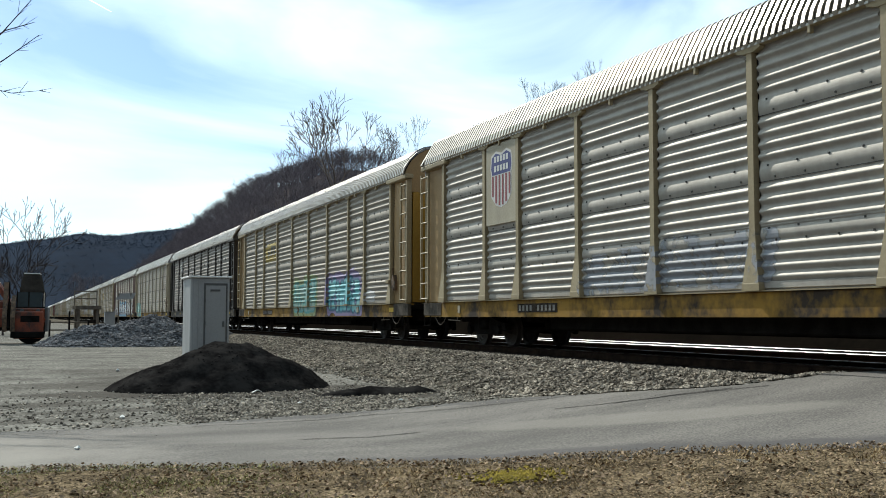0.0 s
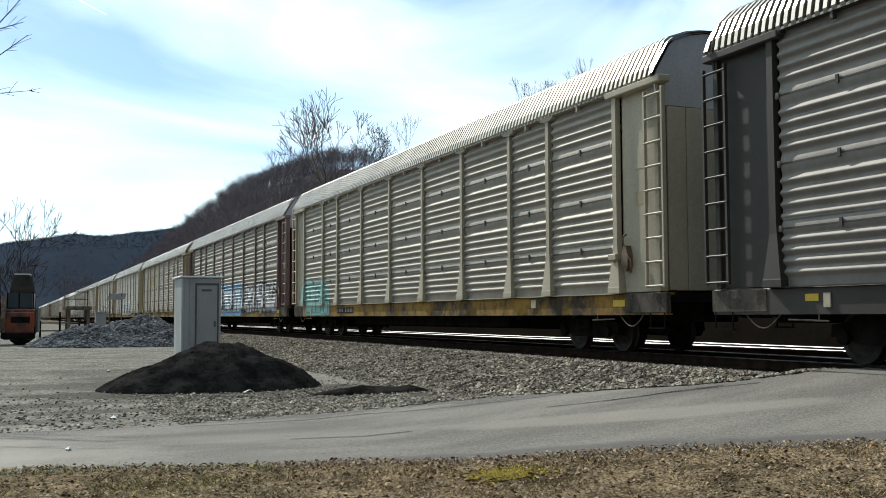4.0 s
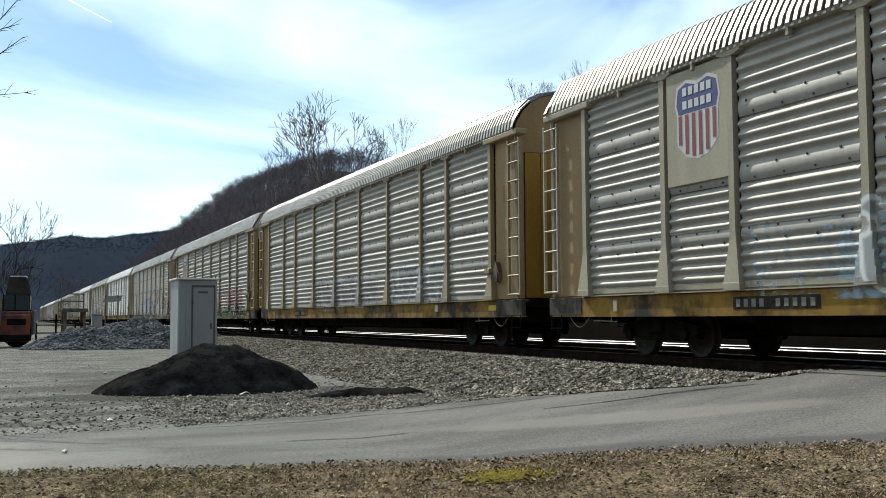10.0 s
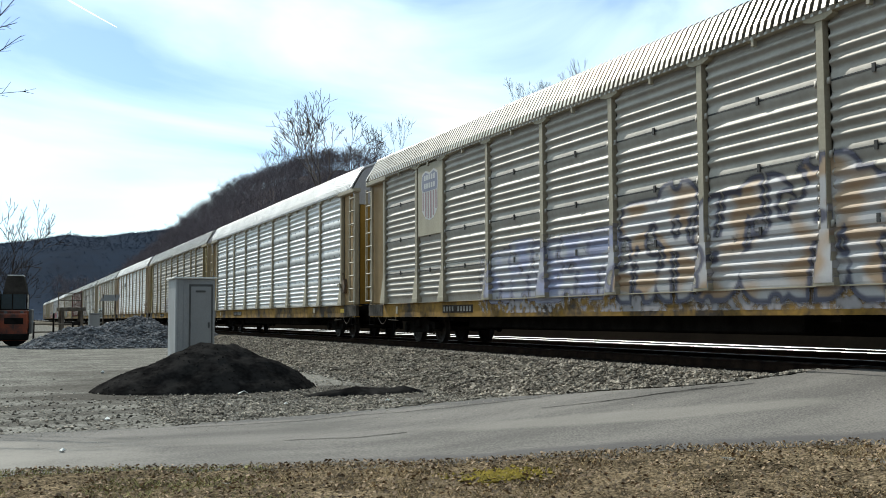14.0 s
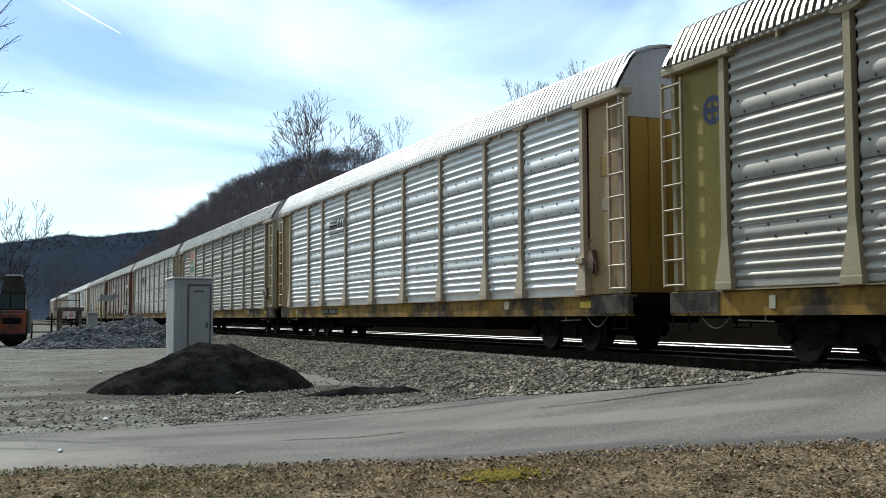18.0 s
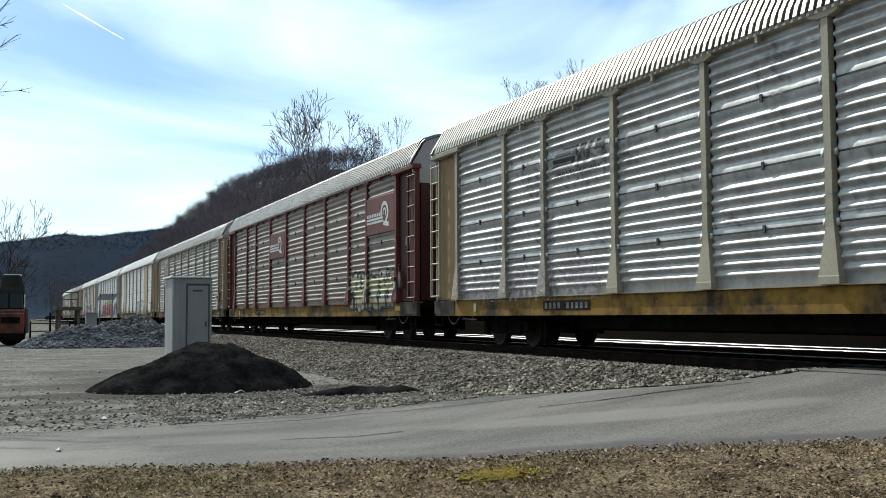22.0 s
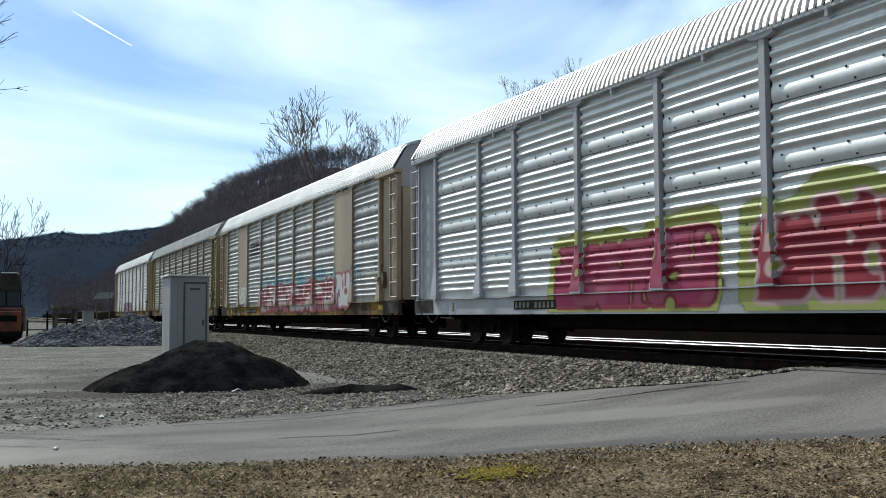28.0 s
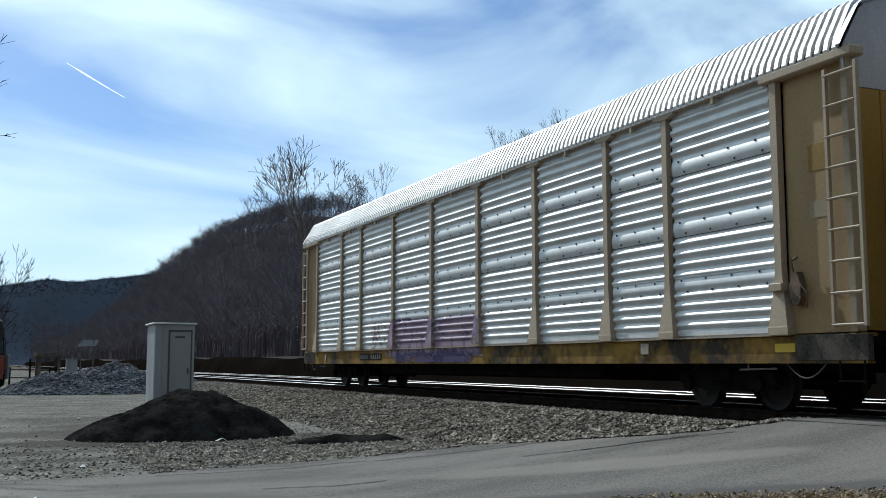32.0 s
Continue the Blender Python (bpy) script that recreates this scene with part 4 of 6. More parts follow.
    part("hydraulic_cylinder", Shape().tube((-.42, -1.6, .9), (-.42, -1.25, 2.2), .09, n=10).tube((-.42, -1.25, 2.2), (-.42, -1.1, 2.8), .05, n=8).mesh("hydraulic_cylinder", M_BLACK), c, "black hydraulic cylinder")
    part("bumper", Shape().box(-.3, 1.5, -1.62, -1.42, .35, .7, .04).mesh("bumper", M_BLACK), c, "black bumper")
    part("grille", Shape().box(.2, 1.2, -1.445, -1.42, 1.25, 1.6).mesh("grille", M_BLACK), c)
    part("fender", Shape().box(-.0, 1.5, -1.35, -.9, 1.35, 1.45, .02).mesh("fender", M_ORANGE), c)
    part("exhaust", Shape().tube((-.6, .6, 2.7), (-.6, .6, 3.6), .06).mesh("exhaust", M_BLACK), c)


def build_far_things():
    # timber shelter frame beyond the stone heap
    c = thing("timber_stand", 3.95, 74, 0, 6)
    tagged(c, "weathered timber loading stand with posts", "stand")
    for px in (-.62, .62):
        for py in (-.5, .5):
            part("post", Shape().box(px - .09, px + .09, py - .09, py + .09, 0, 2.05, .01).mesh("stand_post", M_WEATHERED), c)
    part("top", Shape().box(-.84, .84, -.7, .7, 2.05, 2.3, .02).mesh("stand_top", M_WEATHERED), c)
    part("shelf", Shape().box(-.62, .62, -.5, .5, 1.1, 1.35, .02).mesh("stand_shelf", M_TIE), c)
    for z in (2.8, 3.3):
        part("guard_rail", Shape().tube((-.74, .6, z), (.74, .6, z), .035).mesh("guard_rail", M_WEATHERED), c)
    for px in (-.74, .74):
        part("rail_post", Shape().tube((px, .6, 2.2), (px, .6, 3.35), .035).mesh("rail_post", M_WEATHERED), c)
    c = thing("utility_box", 5.6, 76, 0, 0)
    tagged(c, "small pale grey trackside utility box", "box")
    part("body", Shape().box(-.36, .36, -.3, .3, 0.1, 1.85, .03).mesh("utility_body", M_CABINET), c)
    part("foot", Shape().box(-.4, .4, -.34, .34, 0, .1).mesh("utility_foot", M_BALLAST), c)
    part("cap", Shape().box(-.39, .39, -.33, .33, 1.85, 1.92, .01).mesh("utility_cap", M_CABDOOR), c)
    c = thing("notice_board", 6.85, 78, 0, 0)
    tagged(c, "pale slanted board on two thin posts beside the track", "board")
    for px in (-.5, .35):
        part("post", Shape().tube((px, 0, 0), (px, 0, 3.3), .045).mesh("board_post", M_WEATHERED), c)
    part("board", Shape().loft([[(-.75, y, 2.8), (.5, y, 2.85), (.72, y + .05, 3.3), (-.5, y + .05, 3.25)] for y in (-.06, 0)]).mesh("board", M_CABDOOR), c, "grey slanted sheet")
    f = thing("pipe_fence", 2.1, 70, 0, 10)
    tagged(f, "dark pipe fence at the end of the lot", "fence")
    for i in range(4):
        part("post", Shape().tube((-1.8 + i * 1.2, 0, 0), (-1.8 + i * 1.2, 0, 1.9 if i == 2 else 1.35), .06).mesh("fence_post", M_BLACK), f)
    for z in (.7, 1.2):
        part("rail", Shape().tube((-1.8, 0, z), (1.8, 0, z), .045).mesh("fence_rail", M_WEATHERED), f)
    m = Shape().loft([[(-.16, -.06, .01), (.0, -.09, .07), (.15, -.04, .015), (.1, .07, .05), (-.08, .08, .012)],
                                [(-.15, -.05, .025), (.0, -.08, .085), (.14, -.03, .03), (.1, .06, .065), (-.08, .07, .03)]]).mesh("paper_scrap", M_WHITEPAINT)
    s = new("paper_scrap", m)
    s.location, s.rotation_euler, s.scale = (4.43, 20.85, rise(4.43, 20.85)), (0, 0, .3), (.8, .8, 1)
    tagged(s, "crumpled white paper litter on the gravel", "litter")
    vs, fs = ico(random.Random(4), (0, 0, .03), .08)
    rock = open_mesh("rock", vs, fs, M_WHITEPAINT)
    for x, y, k in ((1.43, 16.43, .9), (.6, 12.5, .7), (6.5, 17.9, .8), (4.6, 18.0, .7), (2.5, 30.5, 1.2)):
        o = new("pale_rock", rock)
        o.location, o.scale, o.rotation_euler = (x, y, rise(x, y) + (.025 if road_near(x) < y < road_far(x) else 0)), (k, k, k), (0, 0, x * 3)
        tagged(o, "pale stone lying on the gravel lot", "stone", "pale stones on the lot")


def build_contrail():
    """A thin vapour trail high over the valley, drifting."""
    s = Shape()
    n = 24
    rings = []
    for i in range(n + 1):
        t = i / n
        r = min(1, 0.1 + 3 * t) * (3.2 * (1 - t) + 1.4 + 0.7 * noise.noise(Vector((t * 9, 0, 0))))
        c = (-240 + 240 * t, 8 * math.sin(t * 2.2), 0)
        rings.append([(c[0], c[1] + r * math.cos(a), c[2] + r * math.sin(a)) for a in [2 * math.pi * k / 8 for k in range(8)]])
    s.loft(rings)
    s.smooth = True
    ob = new("contrail", s.mesh("contrail", M_VAPOUR))
    ob.visible_shadow = False
    tagged(ob, "thin white vapour trail across the sky", "contrail")
    return ob

# ---- the freight cars ----
# car space: origin on the rail level at the car's middle; -X is the side towards the camera, +Y its far end.
POSTS = (-11.95, -9.15, -7.2, -4.32, -1.44, 1.44, 4.32, 7.2, 9.15, 11.95)
Z0, Z1 = 1.20, 5.22                # foot and head of the side sheets
SKIN = 1.47                        # half width over the sheets
RIBS = [5.04 - 0.186 * i for i in range(4)] + [3.94 - 0.186 * i for i in range(4)] + [2.85 - 0.186 * i for i in range(4)] + [1.93 - 0.172 * i for i in range(4)]
FLATS = (4.21, 3.12, 2.10)
FLAT_CUTS = (-.15, -.12, -.06, 0, .06, .12, .15)
RIB_H, RIB_D = 0.084, 0.056
RIB_CUTS = (-1.0, -0.75, -0.5, -0.25, 0.0, 0.25, 0.5, 0.75, 1.0)


def bulge(z):
    """How far the sheet stands out at height z."""
    for r in RIBS:
        if abs(z - r) < RIB_H:
            return RIB_D * (.5 + .5 * math.cos(math.pi * (z - r) / RIB_H))
    for r in FLATS:
        if abs(z - r) < 0.15:
            return 0.038 * (1 - ((z - r) / 0.15) ** 2)
    return 0.0


def sheet_shape(length, kind):
    """One ribbed side sheet, its outer face towards -X, middle of its length at y = 0."""
    zs = [Z0]
    for r in sorted(RIBS):
        zs += [r + RIB_H * k for k in RIB_CUTS]
    for r in FLATS:
        zs += [r + k for k in FLAT_CUTS]
    zs = sorted(zs + [Z1])
    h = length / 2
    s = Shape()
    n = len(zs)
    for cols in ([(-h, -1), (-h + .045, -1)], [(-h + .045, -1), (-h + .05, 0)], [(-h + .05, 0), (-h + .06, 1)], [(-h + .06, 1), (h - .06, 1)],
                 [(h - .06, 1), (h - .055, 0)], [(h - .055, 0), (h - .05, -1)], [(h - .05, -1), (h, -1)]):
        v = [(-SKIN - bulge(z) * k if k >= 0 else -SKIN + .045, y, z) for y, k in cols for z in zs]
        s.add(v, [(i, i + 1, n + i + 1, n + i) for i in range(n - 1)])
    s.add([(-SKIN + .05, y, z) for y in (-h, h) for z in (Z0, Z1)], [(0, 1, 3, 2)])
    x = -SKIN - 0.026
    for z in FLATS:
        m = 3 if length < 2.2 else 4
        if kind == "bolted":
            s.box(x + .005, x + .021, -h + .03, h - .03, z - .160, z - .151, slot=1)
            for j in range(m):
                for dz in (-.10, .10):
                    y = -h + length * (j + .5 + (0.12 if dz > 0 else -.12)) / m
                    s.box(x - .012, x + .005, y - .014, y + .014, z + dz - .016, z + dz + .016, slot=1)
        else:
            x = -SKIN - .04
            s.box(x - .003, x + .012, -h + .06, h - .06, z - .014, z + .014, slot=1)
            s.box(x - .022, x, -.03, .03, z - .06, z + .07, slot=1)
            for y in (-h + .05, h - .05):
                s.box(x - .03, x, y - .03, y + .03, z - .05, z + .05, slot=0)
    return s


def post_shape():
    s = Shape()
    sec = [(1.19, .215, .15), (1.30, .21, .15), (1.32, .20, .145), (2.02, .085, .095), (2.2, .07, .095), (5.16, .07, .095)]
    s.loft([[(-SKIN + .02, -w, z), (-SKIN - d, -w, z), (-SKIN - d, w, z), (-SKIN + .02, w, z)] for z, w, d in sec])
    return s


def bracket_shape():
    return Shape().loft([[(-SKIN + .02, -w, z), (-SKIN - d, -w, z), (-SKIN - d, w, z), (-SKIN + .02, w, z)] for z, w, d in ((5.13, .12, .11), (5.18, .3, .115), (5.27, .31, .13))])


ROOF = [(1.60, 5.22), (1.60, 5.26), (1.53, 5.40), (1.23, 5.90), (1.13, 5.99), (0.74, 6.13), (0.4, 6.19), (0.0, 6.21)]


ROUND_ROOF = [(1.60, 5.22), (1.60, 5.26), (1.54, 5.44), (1.37, 5.72), (1.13, 5.95), (0.85, 6.10), (0.4, 6.20), (0.0, 6.22)]


def roof_shape(line):
    """Roof with cross corrugations over a half outline from eave to ridge."""
    half = line + [(-a, b) for a, b in line[-2::-1]]
    rings, n = [], 158
    for i in range(n + 1):
        y0 = -13.42 + 26.84 * i / n
        for dy, lift in ((0.0, 0), (0.072, 0), (0.076, 0.095), (0.160, 0.095), (0.166, 0)):
            y = y0 + dy
            if y > 13.42:
                continue
            ring = []
            for j, (a, b) in enumerate(half):
                e = min(j, len(half) - 1 - j)
                k = lift * (0, .35, .7, 1)[min(e, 3)]
                ring.append((a + (k * .7 if a > .3 else -k * .7 if a < -.3 else 0), y, b + k * .8))
            rings.append(ring)
    s = Shape()
    s.loft(rings, closed=False)
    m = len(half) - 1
    # valley floors take slot 1, a dark colour standing in for shade
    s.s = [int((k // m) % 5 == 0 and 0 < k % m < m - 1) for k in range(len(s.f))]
    return s


def rim_shape(sy, line):
    """Edge strip round the roof's end."""
    half = [(a * 1.045, b + .035) for a, b in line[1:]]
    half = half + [(-a, b) for a, b in half[-2::-1]]
    y = sorted((sy * 13.36, sy * 13.47))
    s = Shape()
    inner = [(a * .955, b - .05) for a, b in half]
    s.loft([[(a, y[0], b) for a, b in half], [(a, y[1], b) for a, b in half], [(a, y[1], b) for a, b in inner]], closed=False, caps=False)
    return s


def ladder_shape(sy):
    """Ladder on the car's corner; sy: +1 at the far end, -1 at the near end."""
    s = Shape()
    a, b = sy * 13.02, sy * 13.60
    for y in (a, b):
        s.box(-1.60, -1.535, min(y, y + .06 * sy), max(y, y + .06 * sy), 1.27, 5.02, .006)
    for i in range(9):
        z = 1.30 + i * 0.452
        s.tube((-1.585, a, z), (-1.585, b, z), .022, n=6)
    return s


def truck_shape():
    s = Shape()
    for sx in (-1, 1):
        x = sx * 1.0
        pr = [(-1.22, .42), (-1.2, .60), (-.75, .66), (-.35, .76), (.35, .76), (.75, .66), (1.2, .60), (1.22, .42), (.9, .40), (.55, .30), (-.55, .30), (-.9, .40)]
        s.loft([[(x + d, a, b) for a, b in pr] for d in (-.09, .09)])
        for y in (-.9, .9):
            s.tube((x + sx * .1, y, .42), (x + sx * .19, y, .42), .12, n=10)
        for y in (-.18, 0, .18):
            s.tube((x, y, .36), (x, y, .6), .07, n=8)
    s.box(-1.2, 1.2, -.22, .22, .45, .72, .03)
    return s


def wheelset_shape():
    s = Shape()
    prof = [(-.03, .10), (-.03, .30), (-.065, .34), (-.065, .42), (.03, .42), (.06, .45), (.075, .45), (.075, .36), (.02, .32), (.02, .10)]
    n = 20
    for sx in (-1, 1):
        rings = []
        for i in range(n + 1):
            a = 2 * math.pi * i / n
            rings.append([(sx * (.72 - d), r * math.cos(a), r * math.sin(a)) for d, r in prof])
        s.loft(rings, caps=False)
        for i in range(5):
            a = 2 * math.pi * i / 5
            s.tube((sx * .765, .2 * math.cos(a), .2 * math.sin(a)), (sx * .775, .2 * math.cos(a), .2 * math.sin(a)), .035, n=6)
    s.tube((-1.15, 0, 0), (1.15, 0, 0), .075, n=10)
    return s


CACHE = {}


def shared(key, maker, *mats):
    k = (key, *[m.name for m in mats])
    if k not in CACHE:
        if key not in CACHE:
            CACHE[key] = maker()
        CACHE[k] = CACHE[key].mesh(key.split("|")[0], *mats)
        if key.startswith("side_panel"):
            CACHE[k].polygons.foreach_set("use_smooth", [slot == 0 for slot in CACHE[key].s])
    return CACHE[k]


def sill_shape():
    s = Shape()
    pr = [(-1.50, .76), (-1.50, 1.16), (-1.47, 1.185), (-1.30, 1.185), (-1.30, 1.14), (-1.44, 1.13), (-1.44, .80), (-1.36, .79), (-1.36, .76)]
    s.loft([[(a, y, b) for a, b in pr] for y in (-13.55, 13.55)])
    return s


def endcap_shape(sy, line):
    y = sy * 13.38
    half = [(a * .985, b - .015) for a, b in line]
    pr = half + [(-a, b) for a, b in half[-2::-1]]
    pr = [(1.5, 4.72)] + pr + [(-1.5, 4.72)]
    return Shape().loft([[(a, y - .02, b) for a, b in pr], [(a, y + .02, b) for a, b in pr]])


def enddoor_shape(sy, wide):
    y = sy * 13.38
    return Shape().box(-.212, .212, y - .025, y + .03 + wide, 1.22, 4.71, .01)


def corner_shape(sy):
    """Recessed side sheet between the last post and the end."""
    s = Shape()
    a, b = sorted((sy * 12.10, sy * 13.36))
    s.box(-1.455, -1.40, a, b, 1.2, 5.14, .006)
    a, b = sorted((sy * 12.02, sy * 12.10))
    s.box(-1.41, -1.36, a, b, 1.2, 5.14)
    return s


def end_bits(sy):
    s = Shape()
    y = sy * 13.62
    s.tube((-.9, y, 1.0), (.9, y, 1.0), .02, n=5)
    return s


def railcar(i, look_):
    """One enclosed automobile carrier."""
    post, sill, sheet, roof, ends = look_["post"], look_["sill"], look_["sheet"], look_["roof"], look_["end"]
    kind = look_.get("kind", "bolted")
    car = new("freight_car")
    car.empty_display_size = 1
    tagged(car, look_["label"], "freight car", "cars of the train")
    bays = list(zip(POSTS, POSTS[1:]))
    for side in (0, 1):
        rz = math.pi if side else 0
        for a, c in bays:
            ln = round(c - a - .16, 2)
            y = (a + c) / 2 * (-1 if side else 1)
            part("side_panel", shared(f"side_panel|{ln}|{kind}", lambda: sheet_shape(ln, kind), sheet, M_BOLT), car, loc=(0, y, 0), rz=rz)
            if look_.get("kick", True):
                part("kick_plate", shared(f"kick_plate|{ln}", lambda: Shape().box(-SKIN - .035, -SKIN - .004, -ln / 2 + .12, ln / 2 - .12, 1.225, 1.335, .006), post if look_.get("tan_kick") else sheet), car, loc=(0, y, 0), rz=rz)
        for p in POSTS:
            part("post", shared("post", post_shape, post), car, loc=(0, p * (-1 if side else 1), 0), rz=rz)
            part("bracket", shared("bracket", bracket_shape, post), car, loc=(0, p * (-1 if side else 1), 0), rz=rz)
        part("side_sill", shared("side_sill", sill_shape, sill), car, rz=rz)
        # sunlit top edge of the sill, its brightness put into pale post paint
        part("sill_flange", shared("sill_flange", lambda: Shape().box(-1.555, -1.49, -12.1, 12.1, 1.176, 1.196), post), car, "sill edge, in pale post paint for the sunlight on it", rz=rz)
        for sy in (-1, 1):
            if side == 0:
                part("end_sill", shared(f"end_sill|{sy}", lambda: Shape().box(-1.512, -1.40, min(sy * 12.2, sy * 13.58), max(sy * 12.2, sy * 13.58), .80, 1.172, .01), M_ENDSILL), car, "grimy dark end sill")
                part("brake_rod", shared(f"brake_rod|{sy}", lambda: Shape().tube((-1.47, sy * 10.9, .66), (-1.47, sy * 11.75, .68), .016, n=5)
                     .tube((-1.47, sy * 11.1, .66), (-1.47, sy * 11.1, .80), .014, n=5), M_WEATHERED), car, "pale thin brake rods")
            part("ladder", shared(f"ladder|{sy}", lambda: ladder_shape(sy), post), car, "steel corner ladder", rz=rz)
            part("corner_panel", shared(f"corner_panel|{sy}", lambda: corner_shape(sy), {P_OCHRE: P_CORNER, P_GOLD: P_GOLDCORNER}.get(ends, ends)), car, rz=rz)
            part("corner_post", shared(f"corner_post|{sy}", lambda: Shape().box(-1.53, -1.34, min(sy * 13.3, sy * 13.42), max(sy * 13.3, sy * 13.42), 1.2, 5.14, .01), post), car, rz=rz)
            part("stirrup_step", shared(f"stirrup_step|{sy}", lambda: Shape().tube((-1.5, sy * 13.05, .8), (-1.5, sy * 13.05, .52), .016, n=5)
                 .tube((-1.5, sy * 13.5, .8), (-1.5, sy * 13.5, .52), .016, n=5).box(-1.53, -1.45, min(sy * 13.03, sy * 13.52), max(sy * 13.03, sy * 13.52), .5, .525), M_BLACK), car, rz=rz)
            part("roof_corner", shared(f"roof_corner|{sy}", lambda: Shape().box(-1.62, -1.35, min(sy * 11.7, sy * 13.6), max(sy * 11.7, sy * 13.6), 5.12, 5.26, .02), post), car, rz=rz)
        for a, c in bays:
            y = (a + c) / 2 * (-1 if side else 1)
            part("eave_clip", shared("eave_clip", lambda: Shape().box(-1.60, -1.52, -.035, .035, 5.10, 5.23, .008), post), car, loc=(0, y, 0), rz=rz)
        part("eave", shared("eave", lambda: Shape().box(-1.595, -1.45, -13.4, 13.4, 5.215, 5.285, .01), post), car, rz=rz)
    tag, line = ("round", ROUND_ROOF) if look_.get("round_roof") else ("bent", ROOF)
    part("roof", shared(f"roof|{tag}", lambda: roof_shape(line), roof, M_GRIMESHADE), car, "corrugated arched roof")
    for sy in (-1, 1):
        part("roof_rim", shared(f"roof_rim|{sy}|{tag}", lambda: rim_shape(sy, line), roof), car, "plain roof edge strip")
    part("deck", shared("deck", lambda: Shape().box(-1.36, 1.36, -13.4, 13.4, 1.0, 1.18), M_BLACK), car)
    part("centre_sill", shared("centre_sill", lambda: Shape().box(-.45, .45, -13.2, 13.2, .62, 1.0, .03).box(-1.1, -.85, -6.2, 6.4, .47, .98, .03).box(-.3, .3, -8.2, 8.2, .42, .7, .03)
         .box(-1.3, 1.3, -7.2, -7.0, .66, 1.0).box(-1.3, 1.3, 7.0, 7.2, .66, 1.0).box(-.9, -.6, -3, 3.5, .55, .98, .03), M_BLACK), car)
    for sy in (-1, 1):
        part("end_cap", shared(f"end_cap|{sy}|{tag}", lambda: endcap_shape(sy, line), look_.get("cap", P_GREY)), car, "painted roof end sheet")
        for k in range(6):
            part("end_door_leaf", shared(f"end_door_leaf|{sy}|{k % 2}", lambda: enddoor_shape(sy, .012 * (k % 2)), ends), car, loc=(-1.0875 + .435 * k, 0, 0))
        part("grab_bar", shared(f"grab_bar|{sy}", lambda: end_bits(sy), M_BLACK), car)
        part("coupler", shared(f"coupler|{sy}", lambda: Shape().box(-.12, .12, min(sy * 13.2, sy * 14.1), max(sy * 13.2, sy * 14.1), .72, .96, .03)
             .box(-.2, .2, min(sy * 13.95, sy * 14.24), max(sy * 13.95, sy * 14.24), .7, 1.0, .05), M_BLACK), car)
        hose = Shape()
        pts = [(-1.46, sy * (11.9 + .9 * k / 8), .80 - .26 * math.sin(math.pi * k / 8)) for k in range(9)]
        hose.loft([[(x + .013 * math.cos(a), y, z + .013 * math.sin(a)) for a in (0, 1.26, 2.51, 3.77, 5.03)] for x, y, z in pts])
        part("hose", shared(f"hose|{sy}", lambda: hose, M_HOSE), car, "hanging brake hose")
        truck = part("truck", shared("truck", truck_shape, M_BLACK), car, "black cast side frames", loc=(0, sy * 10.05, 0))
        TRUCKS.append(truck)
        for dy in (-.9, .9):
            w = part("wheelset", shared("wheelset", wheelset_shape, M_WHEEL), truck, "worn steel wheels", loc=(0, dy, .42))
            WHEELS[dy].append(w)
    # hand brake beside the near-end ladder
    s = Shape().loft([[(x, -12.30 + w, z) for x, w in ((-1.44, -a), (-1.58, -a), (-1.58, a), (-1.44, a))] for z, a in ((1.62, .05), (1.72, .11), (1.92, .12), (2.12, .04))])
    s.tube((-1.56, -12.28, 2.05), (-1.57, -12.22, 2.34), .018).tube((-1.56, -12.24, 2.30), (-1.57, -12.36, 2.33), .02)
    s.tube((-1.57, -12.36, 1.98), (-1.58, -12.54, 1.80), .016).tube((-1.58, -12.54, 1.81), (-1.58, -12.54, 1.58), .016)
    part("hand_brake", shared("hand_brake", lambda: s, M_BRAKE), car, "rusty hand brake gear")
    part("retainer_box", shared("retainer_box", lambda: Shape().box(-1.66, -1.5, -12.1, -11.82, 1.85, 1.97, .01), post), car)
    for k, y in enumerate((-12.75, -12.75)):
        part("placard", shared(f"placard|{k}", lambda: Shape().box(-1.462, -1.456, y - .2, y + .2, (2.9, 3.6)[k], (3.15, 4.0)[k]), (P_YELLOW, ends)[k]), car)
    part("reflector", shared("reflector", lambda: Shape().box(-1.507, -1.501, -12.18, -11.75, .93, 1.06), tint((.62, .42, .05))), car, "yellow reflective strip")
    part("sill_plate", shared("sill_plate", lambda: Shape().box(-1.53, -1.5, -8.5, -8.25, .92, 1.12, .01), P_CREAM), car, "small card holder")
    part("sill_tag", shared("sill_tag", lambda: Shape().box(-1.53, -1.5, 10.8, 10.95, .86, 1.08, .01), P_CREAM), car)
    # plain bars where the reporting marks stand
    rng = random.Random(100 + i)
    if look_.get("marks", True):
        y = look_.get("mark_y", 7.3)
        part("mark_panel", shared(f"mark_panel|{y}", lambda: Shape().box(-1.506, -1.501, y - 2.0, y, .87, 1.08), M_GRIMESHADE), car, "grimy stencil panel")
        for k in range(10):
            if k != 4:
                part("stencil_bar", shared("stencil_bar", lambda: Shape().box(-1.512, -1.507, -.05, .05, .91, 1.04), tint((.21, .20, .185))), car, loc=(0, y - .135 - k * .19, 0))
    for fn, args in look_.get("art", ()):
        fn(car, rng, *args)
    return car


TRUCKS, WHEELS = [], {-.9: [], .9: []}


# ---- emblems and spray paint ----


RIB_ZS = sorted([Z0, Z1] + [r + RIB_H * k for r in RIBS for k in RIB_CUTS] + [r + k for r in FLATS for k in FLAT_CUTS])


